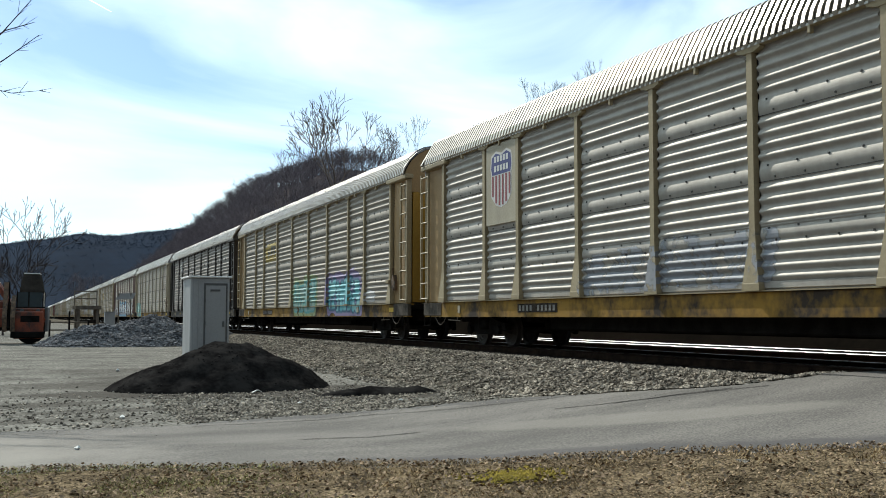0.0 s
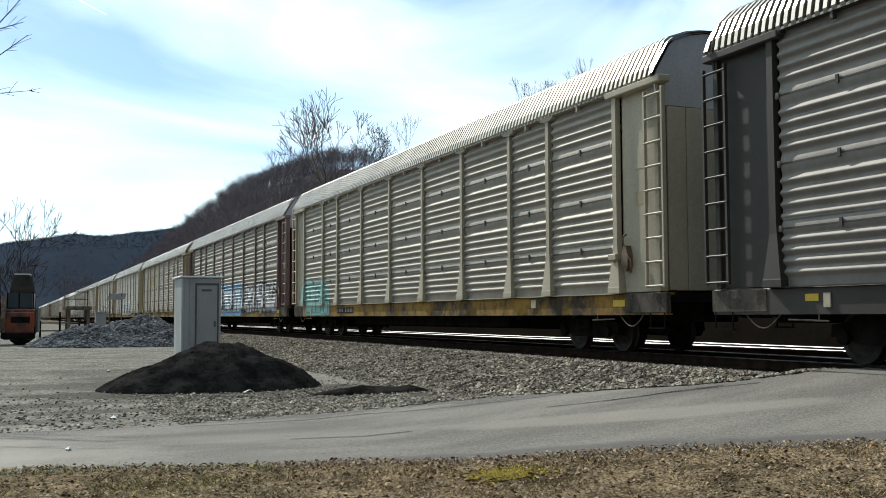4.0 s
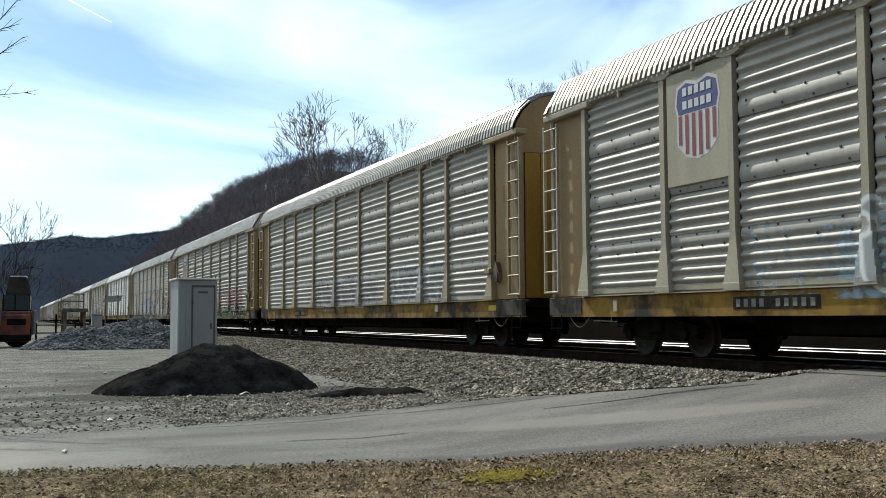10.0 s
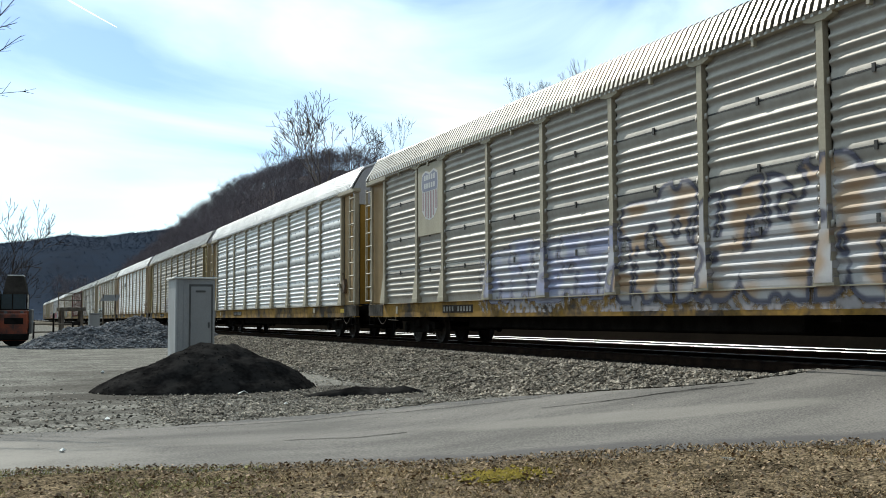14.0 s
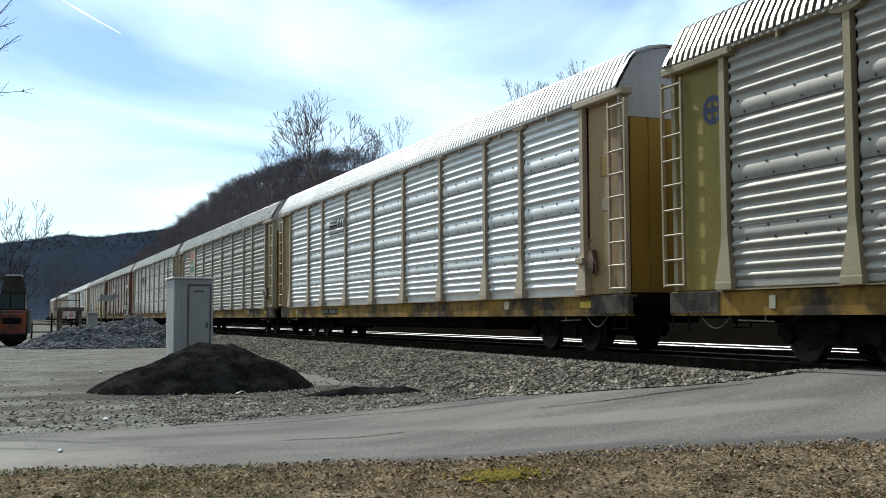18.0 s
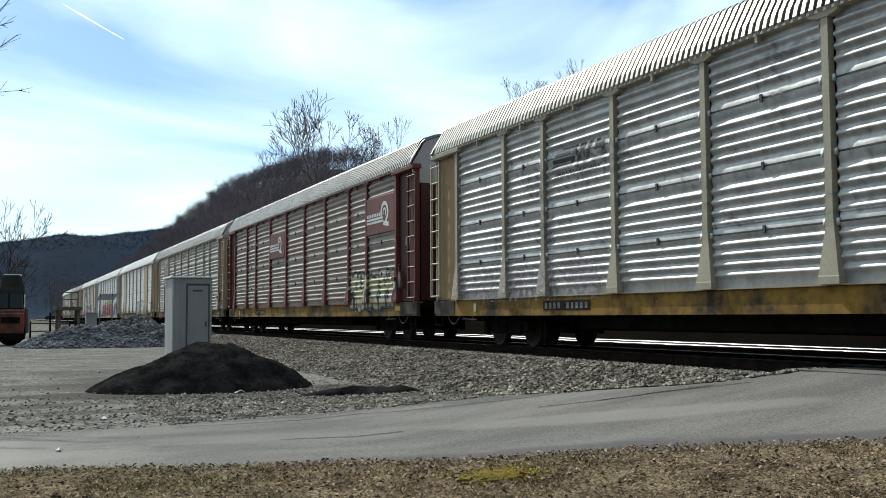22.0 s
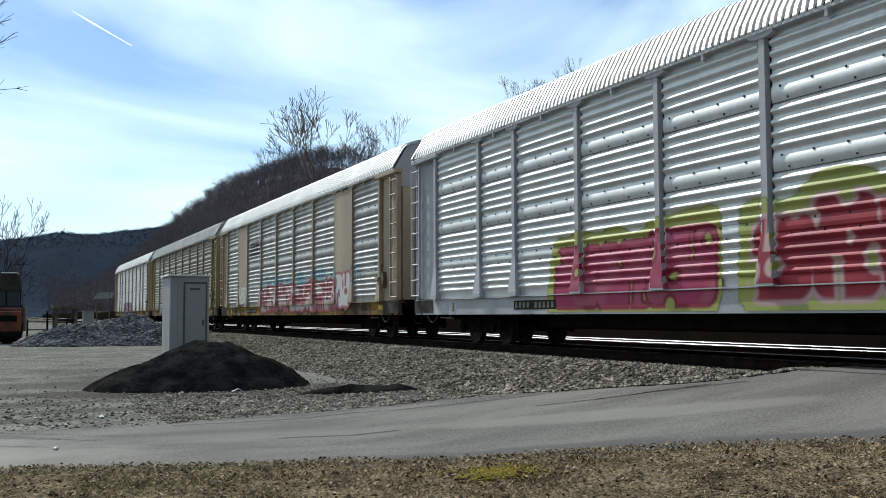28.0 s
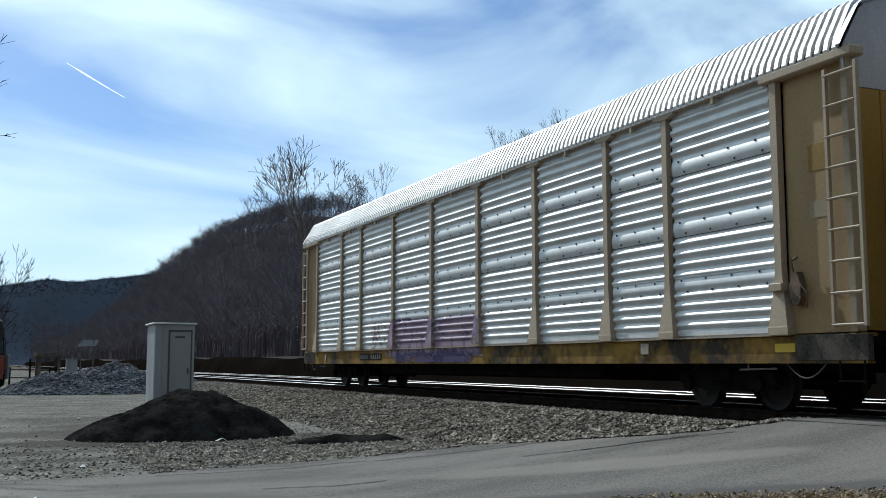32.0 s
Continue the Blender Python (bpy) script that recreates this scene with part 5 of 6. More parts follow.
def surface(y, z):
    """Distance from the car's middle to its outer skin on the camera's side."""
    if z < 1.2:
        return 1.503
    for p in POSTS:
        w, d = .072, .095
        if z < 2.02:
            k = (2.02 - z) / .7
            w, d = .085 + .115 * min(1, k), .095 + .052 * min(1, k)
        if abs(y - p) < w:
            return SKIN + d + .003
        if abs(y - p) < .18:
            return SKIN + .003
    if z < 1.34:
        return SKIN + .038
    for i in range(len(RIB_ZS) - 1):
        if RIB_ZS[i] <= z <= RIB_ZS[i + 1]:
            k = (z - RIB_ZS[i]) / max(1e-6, RIB_ZS[i + 1] - RIB_ZS[i])
            return SKIN + bulge(RIB_ZS[i]) * (1 - k) + bulge(RIB_ZS[i + 1]) * k + .003
    return SKIN + .003


COATS = collections.Counter()


def drape(car, name, y0, y1, z0, z1, colour, mats, label, du=.04, dz=.03, above=.0, flat=None):
    """Paint on the car's side: colour(u, z) gives (paint, cover) at each point of the skin."""
    COATS[car.name] += 1
    lift = above + .0025 * COATS[car.name]
    brk = {round(z0, 4), round(z1, 4)} | {round(z, 4) for z in RIB_ZS + [1.2, 1.34, 2.02] if z0 < z < z1}
    zs = sorted(brk)
    zs = sorted({round(a + (b - a) * k / max(1, round((b - a) / dz)), 4) for a, b in zip(zs, zs[1:]) for k in range(max(1, round((b - a) / dz)) + 1)})
    nu = max(1, round((y1 - y0) / du))
    ys = [y0 + (y1 - y0) * i / nu for i in range(nu + 1)]
    zs = [z for k, z in enumerate(zs) if k == 0 or z - zs[k - 1] > .002]
    n = len(zs)
    tone = [colour(y1 - y, z) for y in ys for z in zs]
    v, f, use, seam = [], [], [], {}

    def corner(i, j, side):
        k = (i, j, side)
        if k not in seam:
            seam[k] = len(v)
            ym = (ys[i] + ys[i + 1]) / 2
            v.append((-(flat or surface(ym, zs[j] + (.0004 if j == 0 else -.0004))) - lift, ys[i + side], zs[j]))
            use.append(tone[(i + side) * n + j])
        return seam[k]

    for i in range(nu):
        for j in range(n - 1):
            q = (i * n + j, (i + 1) * n + j, (i + 1) * n + j + 1, i * n + j + 1)
            if sum(tone[k][1] for k in q) < .02:
                continue
            f.append((corner(i, j, 0), corner(i, j, 1), corner(i, j + 1, 1), corner(i, j + 1, 0)))
    for i in range(nu - 1):
        for j in range(n - 1):
            # the paint runs round the edges of the posts
            q = (seam.get((i, j, 1)), seam.get((i + 1, j, 0)), seam.get((i + 1, j + 1, 0)), seam.get((i, j + 1, 1)))
            if None not in q:
                f.append(q)
    if f:
        me = open_mesh(name, v, f, M_SPRAY)
        at = me.color_attributes.new("paint", "FLOAT_COLOR", "POINT")
        at.data.foreach_set("color", [c for k in range(len(v)) for c in (*use[k][0], use[k][1])])
        part(name, me, car, label)


def glyph(rng, w, h):
    """Distance function of one swollen, meaningless spray-paint shape in a box w x h."""
    cx, cy, hw, hh, rr = w * .5, h * .5, w * rng.uniform(.47, .55), h * rng.uniform(.44, .5), h * rng.uniform(.12, .24)
    lean = rng.uniform(-.15, .2)
    bites = [(w * rng.choice((rng.uniform(-.02, .1), rng.uniform(.9, 1.02))), h * rng.uniform(.15, .85), h * rng.uniform(.08, .16)) for _ in range(2)]
    bites += [(w * rng.uniform(.3, .7), h * rng.choice((.02, .98)), h * rng.uniform(.06, .14))]
    hole = (w * rng.uniform(.4, .6), h * rng.uniform(.35, .7), h * rng.uniform(.03, .09), rng.uniform(.5, 1.6))
    stem = (w * rng.uniform(.3, .7), rng.choice((-1, 1)), h * .035)

    def d(u, z):
        u = u - (z - cy) * lean
        qx, qy = abs(u - cx) - hw + rr, abs(z - cy) - hh + rr
        best = math.hypot(max(qx, 0), max(qy, 0)) + min(max(qx, qy), 0) - rr
        for x, y, r in bites:
            best = max(best, r - math.hypot(u - x, z - y))
        best = max(best, hole[2] - math.hypot((u - hole[0]) * hole[3], z - hole[1]))
        if (z - cy) * stem[1] > h * .08:
            best = max(best, stem[2] - abs(u - stem[0]))
        return best

    return d


def spray(car, rng, v0, v1, z0, z1, n, fill, line, cloud=None, light=None, wear=0.25, label="", cloud_h=1.15, solid=False, flat=None):
    """A row of n swollen shapes between v0 and v1 metres from the car's far end."""
    w = (v1 - v0) / n
    gl = [(glyph(rng, w * 1.08, (z1 - z0) * rng.uniform(.85, 1.0)), rng.uniform(-.06, .06)) for _ in range(n)]
    seed = rng.uniform(0, 50)
    pad = .35

    def colour(u, z):
        worn = noise.noise(Vector((u * 2.2 + seed, z * 2.2, 1))) * .6 + noise.noise(Vector((u * 9 + seed, z * 9, 4))) * .4
        cover = min(1.0, max(0.0, (worn + .85 - wear) * 4)) * (1 - .45 * wear)
        best = 9
        for k, (g, dz) in enumerate(gl):
            uu = u - pad - k * w
            if -.6 < uu < w + .6:
                best = min(best, g(uu, z - z0 + dz))
        mixed = lambda p, q, k: tuple(a * (1 - k) + b * k for a, b in zip(p, q))
        if best < .03:
            k = smooth01(-.15, .25, noise.noise(Vector((u * 1.3 + seed, z * 2.5, 7)))) if light else 0
            return mixed(mixed(fill, light or fill, k), line, smooth01(-.075, -.02, best)), cover
        if not cloud:
            return line, cover * (1 - smooth01(.02, .07, best))
        edge = cloud_h * (.22 + .2 * noise.noise(Vector((u * 1.1 + seed, z * 1.3, 3))))
        far = 1 - smooth01(edge * .8, edge * 1.1 + .02, best)
        if solid and pad * .4 < u < v1 - v0 + pad * 1.6:
            top = z0 + (z1 - z0) * (.72 + .25 * noise.noise(Vector((u * 1.2 + seed, 0, 8))))
            far = max(far, 1 - smooth01(top - .04, top + .04, z))
        return mixed(line, cloud, smooth01(.02, .06, best)), cover * far

    drape(car, "graffiti", CAR_HALF - v1 - pad, CAR_HALF - v0 + pad, max(.8, z0 - .3), z1 + .35, colour, None, label or "spray-painted graffiti shapes", flat=flat)


def haze(car, rng, v0, v1, z0, z1, c, amount=.5, label="faded spray paint"):
    """Thin, patchy overspray."""
    seed = rng.uniform(0, 99)

    def colour(u, z):
        k = noise.noise(Vector((u * .8 + seed, z * .9, 0))) * .6 + noise.noise(Vector((u * 7 + seed, z * 7, 5))) * .6
        edge = min(u, v1 - v0 - u, (z1 - z) * 2) * 1.2
        return c, .8 * smooth01(-.25, .35, k + min(0, edge - .5) - .25 + amount) * smooth01(0, .5, min(u, v1 - v0 - u))

    drape(car, "overspray", CAR_HALF - v1, CAR_HALF - v0, z0, z1, colour, None, label, du=.06)


def slab(car, name, v, width, z0, z1, mat, label):
    """A smooth sheet over the ribs, between two posts; v: its far edge."""
    y1 = CAR_HALF - v
    s = Shape().box(-SKIN - RIB_D - .03, -SKIN - .01, y1 - width, y1, z0, z1, .008)
    return part(name, s.mesh(name, mat), car, label)


def flat_art(car, name, pieces, x, label, mats):
    """Flat painted shapes: pieces of (slot, outline in y, z)."""
    s = Shape()
    for slot, pts in pieces:
        e = x - .0025 * (slot + 1)
        s.add([(e, y, z) for y, z in pts], [tuple(range(len(pts)))], slot)
    part(name, s.mesh(name, *mats), car, label)


def shield(car, rng, v=4.66, width=1.80, z0=3.1, z1=5.16, plate=None, faded=False):
    """A painted sheet with a striped shield on it, without its lettering."""
    slab(car, "emblem_plate", v, width, z0, z1, plate or P_CREAM, "smooth cream sheet with a painted shield")
    yc, x = CAR_HALF - v - width / 2, -SKIN - RIB_D - .03
    w, b, t = width * .34, z0 + .42, z1 - .16
    mid = b + (t - b) * .56
    P = lambda a, z: (yc + a * w, z)
    edge = [P(-.95, t - .12), P(-.5, t - .02), P(0, t - .10), P(.5, t - .02), P(.95, t - .12), P(1.05, t - .45), P(.95, mid), P(.95, b + .3), P(.5, b + .06), P(0, b), P(-.5, b + .06), P(-.95, b + .3), P(-.95, mid), P(-1.05, t - .45)]
    top = [P(-.88, t - .17), P(-.5, t - .08), P(0, t - .16), P(.5, t - .08), P(.88, t - .17), P(.96, t - .45), P(.86, mid + .02), P(-.86, mid + .02), P(-.96, t - .45)]
    ps = [(0, edge), (1, top)]
    for k in range(6):
        a = -.86 + k * .315
        low = b + (.30 if k in (0, 5) else .12 if k in (1, 4) else .06)
        ps.append((2, [P(a, mid), P(a + .15, mid), P(a + .15, low), P(a, low)]))
    for row in (0, 1):
        for k in range(5):
            a = -.66 + k * .28
            z = mid + .34 - row * .24
            ps.append((3, [P(a, z), P(a + .2, z), P(a + .2, z + .15), P(a, z + .15)]))
    f = .45 if faded else 0
    mixc = lambda c: tuple(x_ * (1 - f) + .45 * f for x_ in c)
    mats = [tint(mixc((.62, .60, .58))), tint(mixc((.07, .08, .22))), tint(mixc((.26, .07, .08))), tint(mixc((.66, .66, .66)))]
    flat_art(car, "shield_emblem", ps, x, "blue, white and red striped shield", mats)


def bar_logo(car, rng, v, z, c, rows=3):
    """A yellow painted field, worn at its edges, with dark blocks on it."""
    y = CAR_HALF - v

    def colour(u, zz):
        t = (zz - z) / 1.0
        worn = noise.noise(Vector((u * 3, zz * 3, v)))
        if .35 < t < .78 and .62 < u < 2.3 and (u * 1.75) % 1 > .2 and worn < .35:
            return (.22, .21, .20), .8
        if .05 < t < .95 and worn > -.55 and .1 < u < 2.55 and (t < .8 or u > .5):
            return c, .85
        return c, 0.0

    drape(car, "field_emblem", y - 2.65, y, z, z + 1.0, colour, [tint(c), tint((.22, .21, .20))], "worn yellow painted field with dark blocks")


def ns_logo(car, rng, v, z=3.95, scale=1.0):
    """Dark slanted stripes and blocks."""
    y = CAR_HALF - v

    def inked(u, zz):
        t = (zz - z) / scale
        a = u / scale - t * .55
        if 0 <= t < .12 and .35 < a < 2.2 and (a * 7) % 1 > .3:
            return 0
        if .2 < t < .62:
            if .1 < a < 1.05 and (t * 7.1) % 1 > .42 - a * .25:
                return 0
            if 1.15 < a < 1.3 or 1.5 < a < 1.65 or (1.3 <= a <= 1.5 and abs(t - .62 + (a - 1.3) * 2.0) < .1):
                return 0
            if 1.78 < a < 2.25 and ((t * 3.6) % 1 > .45 or (a < 1.92 and t > .42) or (a > 2.1 and t < .42)):
                return 0
        return None

    colour = lambda u, zz: ((.05, .05, .055), .9 * (inked(u, zz) == 0))
    drape(car, "stripe_emblem", y - 2.45 * scale, y, z, z + .66 * scale, colour, [tint((.05, .05, .055))], "dark slanted stripe emblem")


def q_logo(car, rng, v, width, z0, z1, cx, plate=True, bars=1.0):
    """White ring with a tail and bars on a brown plate."""
    if plate:
        slab(car, "emblem_plate", v, width, z0, z1, P_BROWN, "smooth red-brown sheet with a white emblem")
    y1 = CAR_HALF - v
    r = (z1 - z0) * .30
    zc = (z0 + z1) / 2 + .04

    def colour(u, z):
        d = math.hypot(u - cx, z - zc)
        a = math.atan2(z - zc, u - cx)
        if (r * .66 < d < r and not -2.6 < a < -1.2) or (r * .25 < d < r * .42 and not -2.6 < a < -.9):
            return 0
        if cx - .1 < u < cx + r * 1.1 and abs(z - (zc - r * .95) - (cx - u) * .15) < r * .2:
            return 0
        if cx - 1.75 * bars < u < cx - r * .4 and (abs(z - zc + r * .42) < .035 or abs(z - zc + r * .72) < .035):
            return 0
        if cx - 1.7 * bars < u < cx - r * .9 and 0 < z - zc + r * .2 < .11 and (u * 6) % 1 > .3:
            return 0
        return None

    if plate:
        drape_flat(car, "ring_emblem", y1 - width, y1, z0, z1, colour, -SKIN - RIB_D - .036, [P_WHITE], "white ring emblem")
    else:
        drape(car, "ring_emblem", y1 - width, y1, z0, z1, lambda u, z: ((.66, .66, .65), .9 * (colour(u, z) == 0)), None, "white ring emblem", above=.003)


def drape_flat(car, name, y0, y1, z0, z1, colour, x, mats, label, d=.012):
    nu, nz = round((y1 - y0) / d), round((z1 - z0) / d)
    v, f, sl = [], [], []
    for i in range(nu):
        for j in range(nz):
            ya, za = y0 + i * d, z0 + j * d
            c = colour(y1 - ya - d / 2, za + d / 2)
            if c is not None:
                k = len(v)
                v += [(x, ya, za), (x, ya + d, za), (x, ya + d, za + d), (x, ya, za + d)]
                f.append((k, k + 1, k + 2, k + 3))
                sl.append(c)
    if f:
        part(name, open_mesh(name, v, f, *mats, slots=sl), car, label)


def triangle_logo(car, rng):
    v, width, z0, z1 = 4.66, 1.8, 3.1, 5.16
    slab(car, "emblem_plate", v, width, z0, z1, P_TAN, "smooth tan sheet with a painted emblem")
    yc, x = CAR_HALF - v - width / 2, -SKIN - RIB_D - .03
    ps = [(0, [(yc + .6, 4.95), (yc - .62, 4.85), (yc - .1, 4.35), (yc + .5, 4.4)]), (1, [(yc + .62, 4.35), (yc + .2, 4.5), (yc - .65, 3.75), (yc + .62, 3.7)]),
          (2, [(yc + .45, 4.18), (yc - .05, 4.22), (yc - .1, 4.1), (yc + .45, 4.06)])]
    flat_art(car, "angular_emblem", ps, x, "red and green angular emblem", [tint((.45, .13, .09)), tint((.06, .22, .15)), tint((.7, .7, .68))])


def corner_ring(car, rng):
    """Dark ring with crossed bars on the corner sheet."""
    def colour(u, z):
        d = math.hypot(u - .27, z - 4.3)
        return 0 if .17 < d < .255 or (d < .25 and (abs(u - .27) < .03 or abs(z - 4.3) < .05)) else None

    drape_flat(car, "ring_emblem", 12.06, 12.6, 4.0, 4.6, colour, -1.462, [tint((.06, .07, .14))], "dark blue ring emblem")


def squiggle_logo(car, rng, v=5.0, z=4.15):
    """White continuous looping line."""
    y = CAR_HALF - v

    def colour(u, zz):
        t = zz - z
        ring = abs(math.hypot((u - .45) * .8, t - .35) - .26) < .08 and u < .62
        bars = abs(u - .85) < .075 and 0 < t < .7 or abs(u - 1.4) < .075 and 0 < t < .7 or abs((u - .85) * 1.15 + t - .66) < .1 and .8 < u < 1.45
        return (.66, .66, .65), .9 * (ring or bars)

    drape(car, "looping_emblem", y - 1.6, y, z, z + .75, colour, [P_WHITE], "white looping line emblem")


def slabs(car, rng, items):
    for v, w, z0, z1 in items:
        slab(car, "patch_sheet", v, w, z0, z1, P_TAN, "smooth tan repair sheet")


def reflectors(car, rng):
    """Yellow reflective tabs along the sill."""
    for k in range(9):
        part("reflector_tab", shared("reflector_tab", lambda: Shape().box(-1.51, -1.502, -.14, .14, .96, 1.07), tint((.62, .42, .05))), car, loc=(0, 11.2 - 2.85 * k, 0))


def look_of(label, post=P_YELLOW, sill=P_SILL, sheet=G_OLD, roof=G_ROOF, end=P_OCHRE, **k):
    return dict(label=label, post=post, sill=sill, sheet=sheet, roof=roof, end=end, **k)


WHITE_, BLACK_, BLUE_, TEAL_, RED_, GREEN_, PINK_, PURPLE_, LIME_ = ((.62, .62, .62), (.03, .03, .035), (.16, .34, .50), (.12, .40, .42), (.34, .05, .06), (.10, .24, .14), (.48, .20, .24), (.20, .13, .24), (.42, .42, .12))

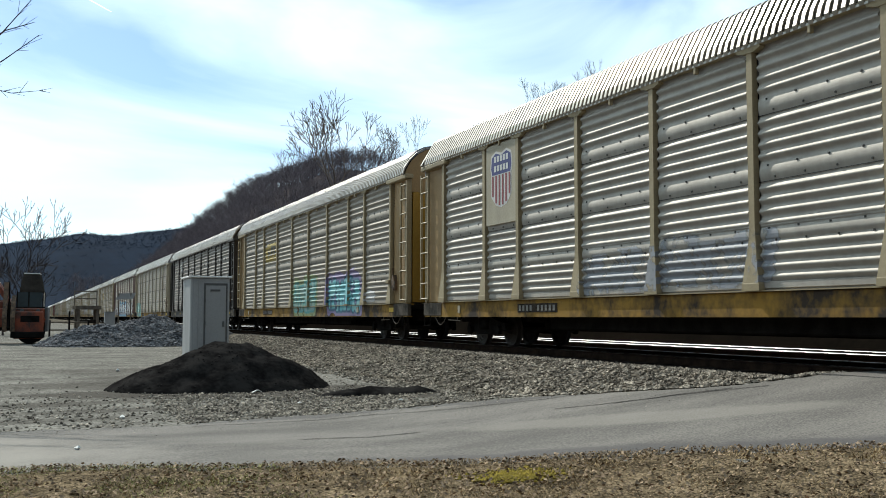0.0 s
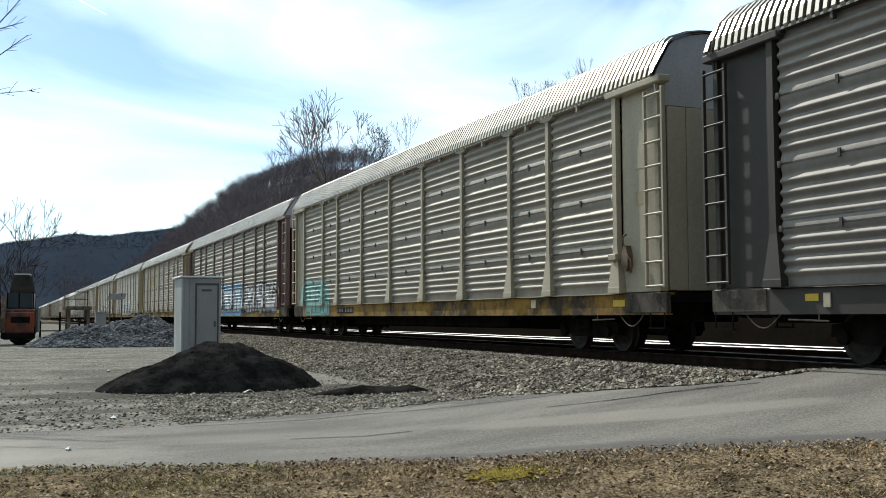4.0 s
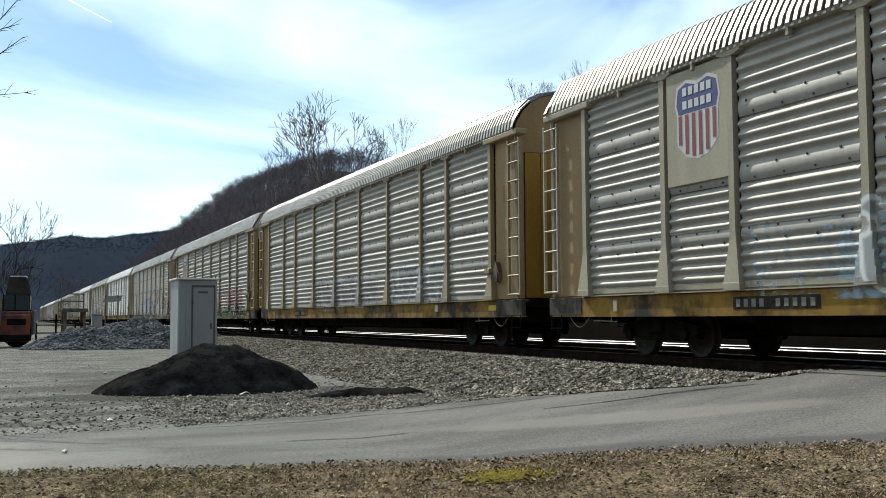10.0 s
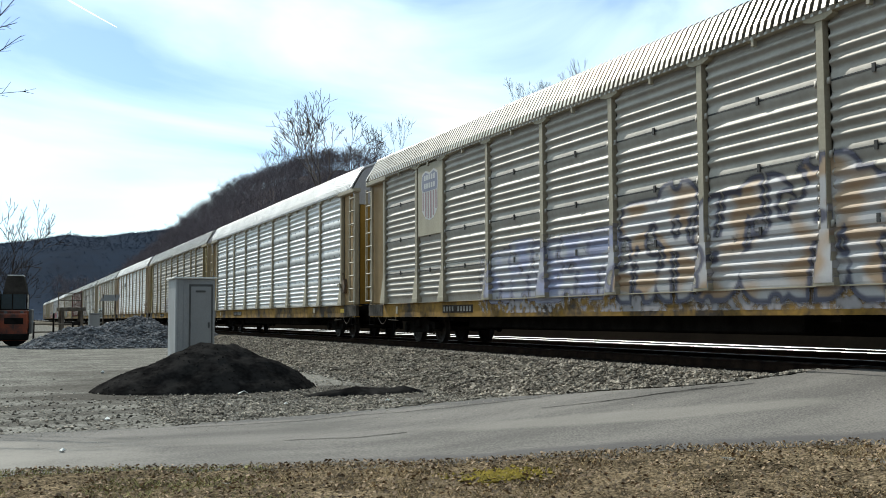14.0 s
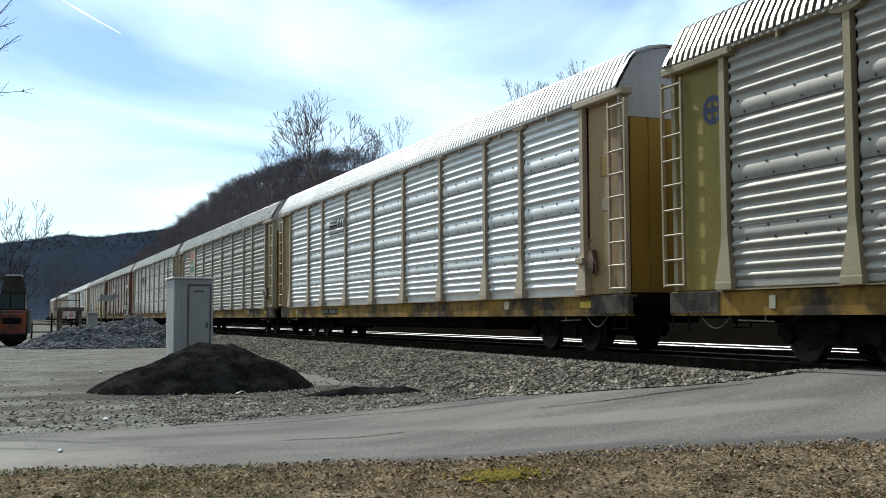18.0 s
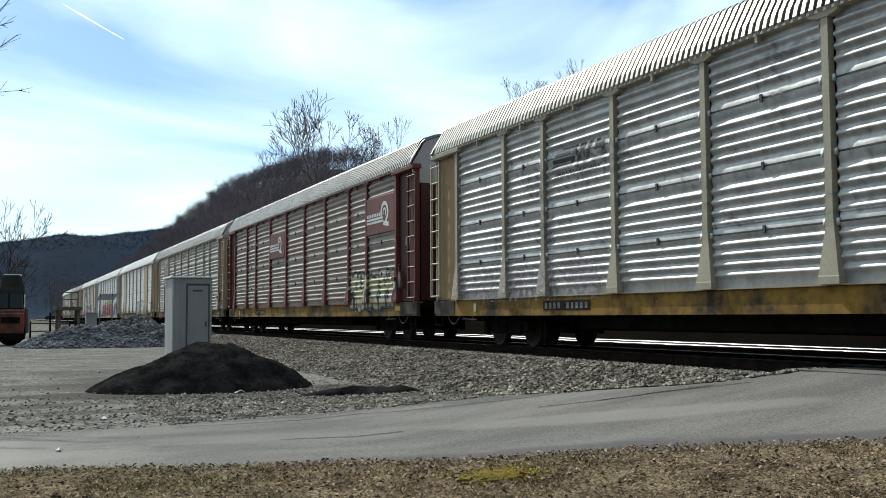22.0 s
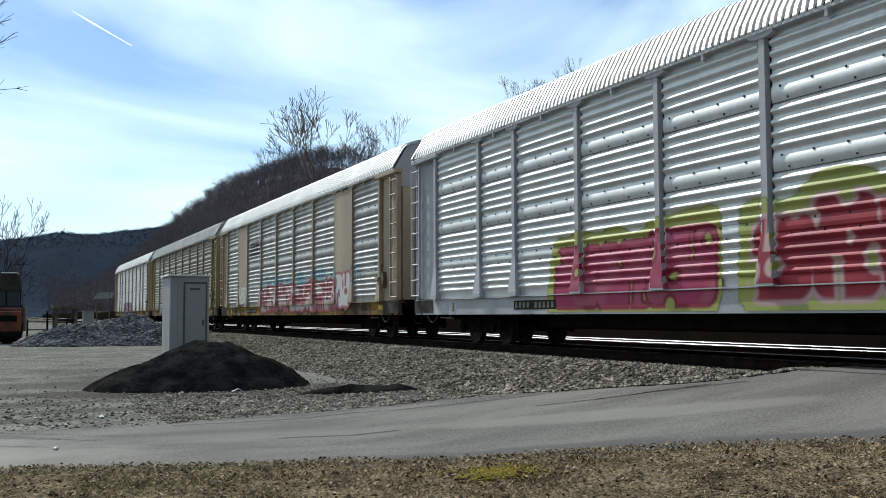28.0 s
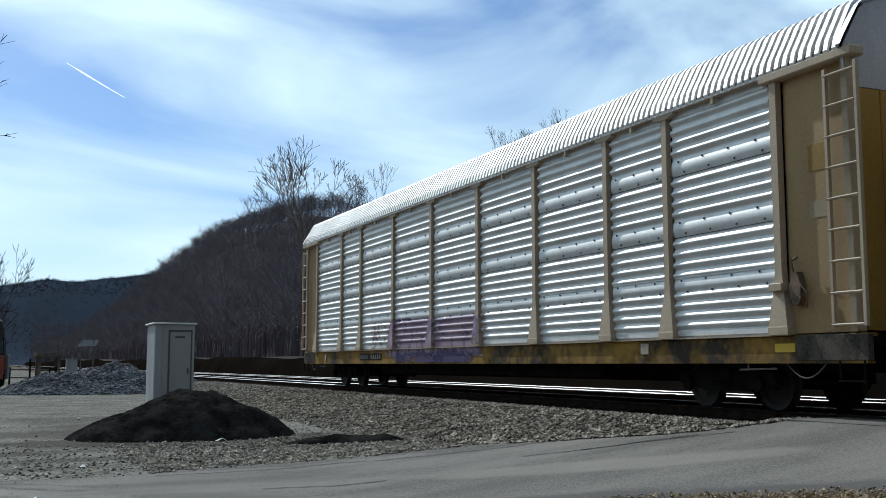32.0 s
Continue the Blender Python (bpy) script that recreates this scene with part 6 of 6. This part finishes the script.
YELLOW_ = (.50, .38, .13)
CARS = [
    look_of("grey ribbed automobile freight car with yellow posts and a shield emblem",
            art=[(shield, ()), (spray, (9.5, 15.5, 1.3, 2.2, 6, (.31, .33, .37), (.36, .38, .42), None, None, .62, "faint whitish spray paint"))]),
    look_of("weathered automobile freight car with yellow posts and teal graffiti", sheet=G_WARM, round_roof=True, cap=P_CORNER,
            art=[(bar_logo, (6.55, 3.4, YELLOW_)), (spray, (12.6, 16.2, .95, 2.3, 4, (.30, .46, .40), TEAL_, (.30, .36, .20), (.36, .52, .52), .42, "pale teal spray-painted shapes")),
                 (spray, (18.2, 22.2, .9, 2.3, 4, (.18, .50, .55), (.06, .14, .22), (.24, .20, .34), (.30, .58, .60), .15, "teal spray-painted shapes")), (spray, (23.0, 23.9, 1.35, 1.7, 2, WHITE_, (.5, .5, .5), None, None, .2))]),
    look_of("dark grey automobile freight car with charcoal posts and ladders", post=P_CHAR, sill=P_CHAR, sheet=G_DARK, end=P_CHAR, kind="slotted", kick=False, round_roof=True, cap=P_CHAR, art=[(squiggle_logo, ()), (reflectors, ())]),
    look_of("automobile freight car with cream posts and ends", post=P_CREAM, end=P_CREAM, sheet=G_WARM, kind="slotted", kick=False,
            art=[(spray, (1.9, 5.0, .85, 2.0, 3, (.30, .50, .46), (.10, .26, .26), (.25, .42, .40), None, .15, "pale teal spray-painted shapes"))]),
    look_of("automobile freight car with red-brown posts and big white graffiti", post=P_FADEDBROWN, end=P_SHADEBROWN, sheet=G_WARM,
            art=[(spray, (1.9, 7.6, .95, 2.15, 6, (.62, .62, .62), (.08, .08, .085), None, (.45, .45, .46), .12, "white block spray-painted shapes")), (spray, (8.2, 17.0, .95, 2.45, 6, WHITE_, (.10, .16, .26), BLUE_, (.45, .55, .62), .10, "white and blue spray-painted shapes")),
                 (spray, (17.7, 25.4, .95, 2.5, 7, WHITE_, (.05, .05, .06), None, (.36, .36, .37), .16, "white and black spray-painted shapes"))]),
    look_of("automobile freight car with faded yellow posts and a painted field", sheet=G_WARM, round_roof=True, cap=P_CORNER, kind="slotted", kick=False, art=[(bar_logo, (6.55, 3.35, YELLOW_))]),
    look_of("grey automobile freight car with yellow posts, shield and outlined graffiti", post=P_CREAM, tan_kick=True,
            art=[(shield, ()), (haze, (6.5, 20.0, 1.0, 2.3, (.38, .48, .56), .12)), (spray, (9.2, 18.6, 1.05, 2.4, 8, (.30, .31, .32), (.70, .70, .70), None, None, .08, "outlined pale spray-painted shapes"))]),
    look_of("weathered automobile freight car with yellow posts and thin pale graffiti", sheet=G_OLD, round_roof=True, cap=P_CORNER,
            art=[(haze, (8.5, 13.0, 1.0, 2.3, (.38, .29, .31), .1)), (spray, (9.8, 16.8, 1.2, 2.3, 6, (.36, .33, .33), (.52, .50, .50), None, None, .5, "thin pale outlined spray paint")), (spray, (18.3, 22.5, 1.2, 2.4, 4, (.36, .36, .36), (.56, .56, .56), None, None, .4))]),
    look_of("automobile freight car with shield emblem and faded pink graffiti", art=[(shield, ()), (haze, (1.4, 4.8, .85, 2.1, (.34, .46, .38), .45)), (haze, (4.8, 24.5, .85, 2.5, (.36, .20, .21), .3)),
            (spray, (5.0, 17.5, 1.1, 2.45, 9, (.42, .22, .23), (.50, .46, .44), None, (.46, .38, .34), .3, "faded pink spray-painted shapes")), (haze, (17.0, 25.0, .8, 1.5, GREEN_, .3))]),
    look_of("automobile freight car with cream shield sheet and grey-blue graffiti", kind="slotted", kick=False, post=P_CREAM, art=[(shield, (4.66, 1.8, 3.1, 5.16, None, True)), (haze, (8.5, 24.0, .85, 2.6, (.40, .38, .40), .3)),
            (spray, (9.4, 15.2, 1.1, 2.6, 5, (.46, .46, .50), (.26, .26, .34), None, (.34, .36, .52), .3, "grey-blue spray-painted shapes")), (spray, (15.3, 24.8, .9, 3.2, 8, (.48, .47, .48), (.10, .10, .14), None, (.42, .30, .20), .2, "grey, violet and brown spray-painted shapes"))]),
    look_of("bright galvanised automobile freight car with yellow ends", sheet=G_BRIGHT, roof=G_BRIGHT, post=P_CREAM),
    look_of("weathered automobile freight car with yellow posts and thin graffiti", post=P_YELLOW, end=P_GOLD, art=[(corner_ring, ()), (haze, (8.0, 18.0, 1.2, 2.3, (.42, .33, .33), .08)), (spray, (9.0, 17.2, 1.2, 2.4, 6, (.44, .40, .40), (.54, .52, .52), None, None, .6, "faint white spray-painted shapes"))]),
    look_of("bright galvanised automobile freight car with tan posts and dark stripe emblem", sheet=G_BRIGHT, roof=G_BRIGHT, post=P_TAN, end=P_OCHRE, kick=False, art=[(ns_logo, (6.95, 3.75))]),
    look_of("automobile freight car with yellow posts and a tan emblem sheet", post=P_CREAM, art=[(triangle_logo, ()), (spray, (4.6, 9.6, .85, 2.15, 4, (.03, .03, .04), (.52, .55, .57), (.16, .36, .40), (.05, .08, .10), .05, "black and white outlined spray paint on a teal cloud", .6))]),
    look_of("silvery automobile freight car with bright patched side sheets", sheet=G_MID, kind="slotted", kick=False, post=P_CREAM,
            art=[(ns_logo, (6.55, 3.75)), (haze, (1.5, 9.0, 1.1, 2.1, (.50, .44, .48), .15)), (haze, (3, 25, 2.2, 5.1, (.30, .30, .31), -.12, "dark dirt patches"))]),
    look_of("red-brown automobile freight car with white ring emblems", post=P_BROWN, end=P_SHADEBROWN, sheet=G_BROWN, kind="slotted", kick=False,
            art=[(q_logo, (22.85, 2.64, 3.42, 4.62, 1.75)), (q_logo, (9.4, 2.6, 3.35, 4.45, 1.75)), (spray, (20.9, 25.6, .95, 2.4, 6, (.46, .44, .24), (.05, .05, .06), None, (.55, .54, .44), .1, "yellow and white spray-painted shapes"))]),
    look_of("yellow-cream automobile freight car with shield and bright graffiti", post=P_CREAM, round_roof=True, sill=P_SILL, end=P_OCHRE,
            art=[(shield, ()), (haze, (6.8, 12.2, 1.1, 2.2, (.28, .38, .43), .12)), (spray, (7.0, 12.0, 1.15, 2.3, 4, (.34, .46, .50), (.48, .54, .56), None, None, .3, "pale blue spray-painted shapes")),
                 (spray, (12.5, 17.4, .85, 2.1, 5, (.50, .44, .33), (.36, .09, .07), (.42, .22, .10), (.46, .34, .18), .25, "red and yellow spray-painted shapes", 1.2)), (spray, (18.0, 23.5, 1.0, 2.3, 4, (.52, .44, .18), (.44, .16, .12), (.5, .42, .2), None, .2))]),
    look_of("tan-patched automobile freight car with white graffiti", sheet=G_BRIGHT, roof=G_BRIGHT, post=P_TAN, end=P_TAN, kick=False, art=[(slabs, (((20.9, 1.85, 1.3, 5.16), (4.6, 1.85, 1.3, 5.16)),)), (spray, (14.8, 22.4, 1.05, 2.3, 6, WHITE_, (.40, .40, .40), None, None, .3, "white spray-painted shapes"))]),
    look_of("white and silver automobile freight car with magenta graffiti", sheet=G_BRIGHT, roof=G_BRIGHT, post=P_GREY, end=P_GREY, sill=P_GREY, kick=False,
            art=[(spray, (8.3, 13.6, .85, 2.35, 3, (.40, .05, .12), (.26, .02, .05), (.42, .42, .12), (.44, .10, .16), .03, "magenta and lime spray-painted shapes", 1.3, True)),
                 (spray, (14.7, 19.8, .85, 2.55, 4, (.38, .04, .06), (.55, .36, .36), (.38, .40, .12), (.28, .03, .05), .03, "red spray-painted shapes on a lime cloud", 1.6, True)),
                 (spray, (22.9, 24.8, 1.1, 2.4, 2, (.07, .07, .08), (.42, .42, .44), None, None, .1, "black outlined spray-painted shapes"))]),
    look_of("silvery automobile freight car with tan repair sheets and red graffiti", sheet=G_MID, roof=G_BRIGHT, post=P_TAN, end=P_TAN, kick=False,
            art=[(slabs, (((20.9, 1.85, 1.3, 5.16), (4.6, 1.85, 1.3, 5.16)),)), (ns_logo, (6.55, 3.6, 1.15)), (haze, (9.0, 24.0, 1.9, 2.6, (.24, .44, .54), .25)), (spray, (9.3, 22.4, .9, 2.15, 13, (.60, .52, .52), (.36, .08, .10), None, (.44, .16, .17), .08, "red and white spray-painted shapes")), (spray, (20.95, 22.6, .95, 2.35, 2, (.66, .62, .62), (.40, .14, .15), None, None, .1, "white spray-painted shapes", 1.15, False, SKIN + RIB_D + .031)),
                 (spray, (4.9, 6.2, 1.35, 2.2, 3, (.45, .38, .30), (.70, .70, .68), None, None, .1, "white outlined spray paint", 1.15, False, SKIN + RIB_D + .031))]),
    look_of("plain automobile freight car with pale yellow posts", sheet=G_WARM, tan_kick=True, post=P_YELLOW, end=P_GOLD, art=[(corner_ring, ()), (spray, (4.5, 6.2, .85, 1.8, 2, WHITE_, BLACK_, None, None, .3, "white spray-painted shapes"))]),
    look_of("bright galvanised automobile freight car with ochre ends, last of the train", sheet=G_BRIGHT, roof=G_BRIGHT, post=P_TAN, end=P_OCHRE, kick=True,
            art=[(haze, (7.2, 15.8, .95, 2.05, (.44, .31, .32), .25)), (spray, (9.2, 15.0, .95, 2.1, 4, (.40, .29, .35), (.22, .16, .26), None, (.34, .24, .33), .3, "purple and pink spray-painted shapes")), (haze, (9.3, 15.0, .8, 1.18, (.09, .07, .17), .6))]),
]
FLEET = []


def build_train():
    for i, lk in enumerate(CARS):
        FLEET.append(railcar(i, lk))


def travel(t):
    """Metres that the train has run since the start."""
    return -0.043 + 17.6585 * t + 0.0313025 * t ** 2 - 0.000234742 * t ** 3


def car_pose(i, t):
    return pose(TRACK_X, 29.15 - CAR_PITCH / 2 + i * CAR_PITCH - travel(t), RAIL_Z)

# ---- build ----
build_ground()
build_road()
build_verge()
build_ballast()
build_hills()
build_trees()
build_heaps()
build_cabinet()
build_loader()
build_far_things()
TRAIL = build_contrail()
build_train()
build_track(TRACK_X, "near_track")
build_track(TRACK_X2, "far_track")


# the trail's far end and its tip, as the plane draws it on
TRAIL_ENDS = [(0, (182, 3827, 1150), (265, 3833, 1112)), (9, (179, 3828, 1145), (313, 3837, 1088)), (13, (169, 3828, 1148), (338, 3839, 1071)),
              (19, (157, 3831, 1139), (370, 3845, 1040)), (23, (150, 3834, 1132), (387, 3849, 1019)),
              (28, (145, 3835, 1129), (421, 3851, 997)), (32, (140, 3835, 1129), (434, 3852, 985))]


def trail_pose(a, b):
    d = (Vector(b) - Vector(a)).normalized()
    return Matrix.Translation(Vector(b)) @ d.to_track_quat("X", "Z").to_matrix().to_4x4()


def motions():
    walk(TRAIL, [(t, trail_pose(a, b)) for t, a, b in TRAIL_ENDS])
    for i, car in enumerate(FLEET):
        walk(car, [(t, car_pose(i, t)) for t in range(0, 33, 1)])
    for dy, wheels in WHEELS.items():
        rows = []
        for k in range(0, 961):
            t = k / 30
            rows.append((t, pose(0, dy, 0.42, math.degrees(travel(t) / 0.42) % 360)))
        walk(wheels[0], rows)
        spin = wheels[0].animation_data
        for w in wheels[1:]:
            w.rotation_mode = "QUATERNION"
            w.animation_data_create()
            w.animation_data.action = spin.action
            w.animation_data.action_slot = spin.action_slot


motions()
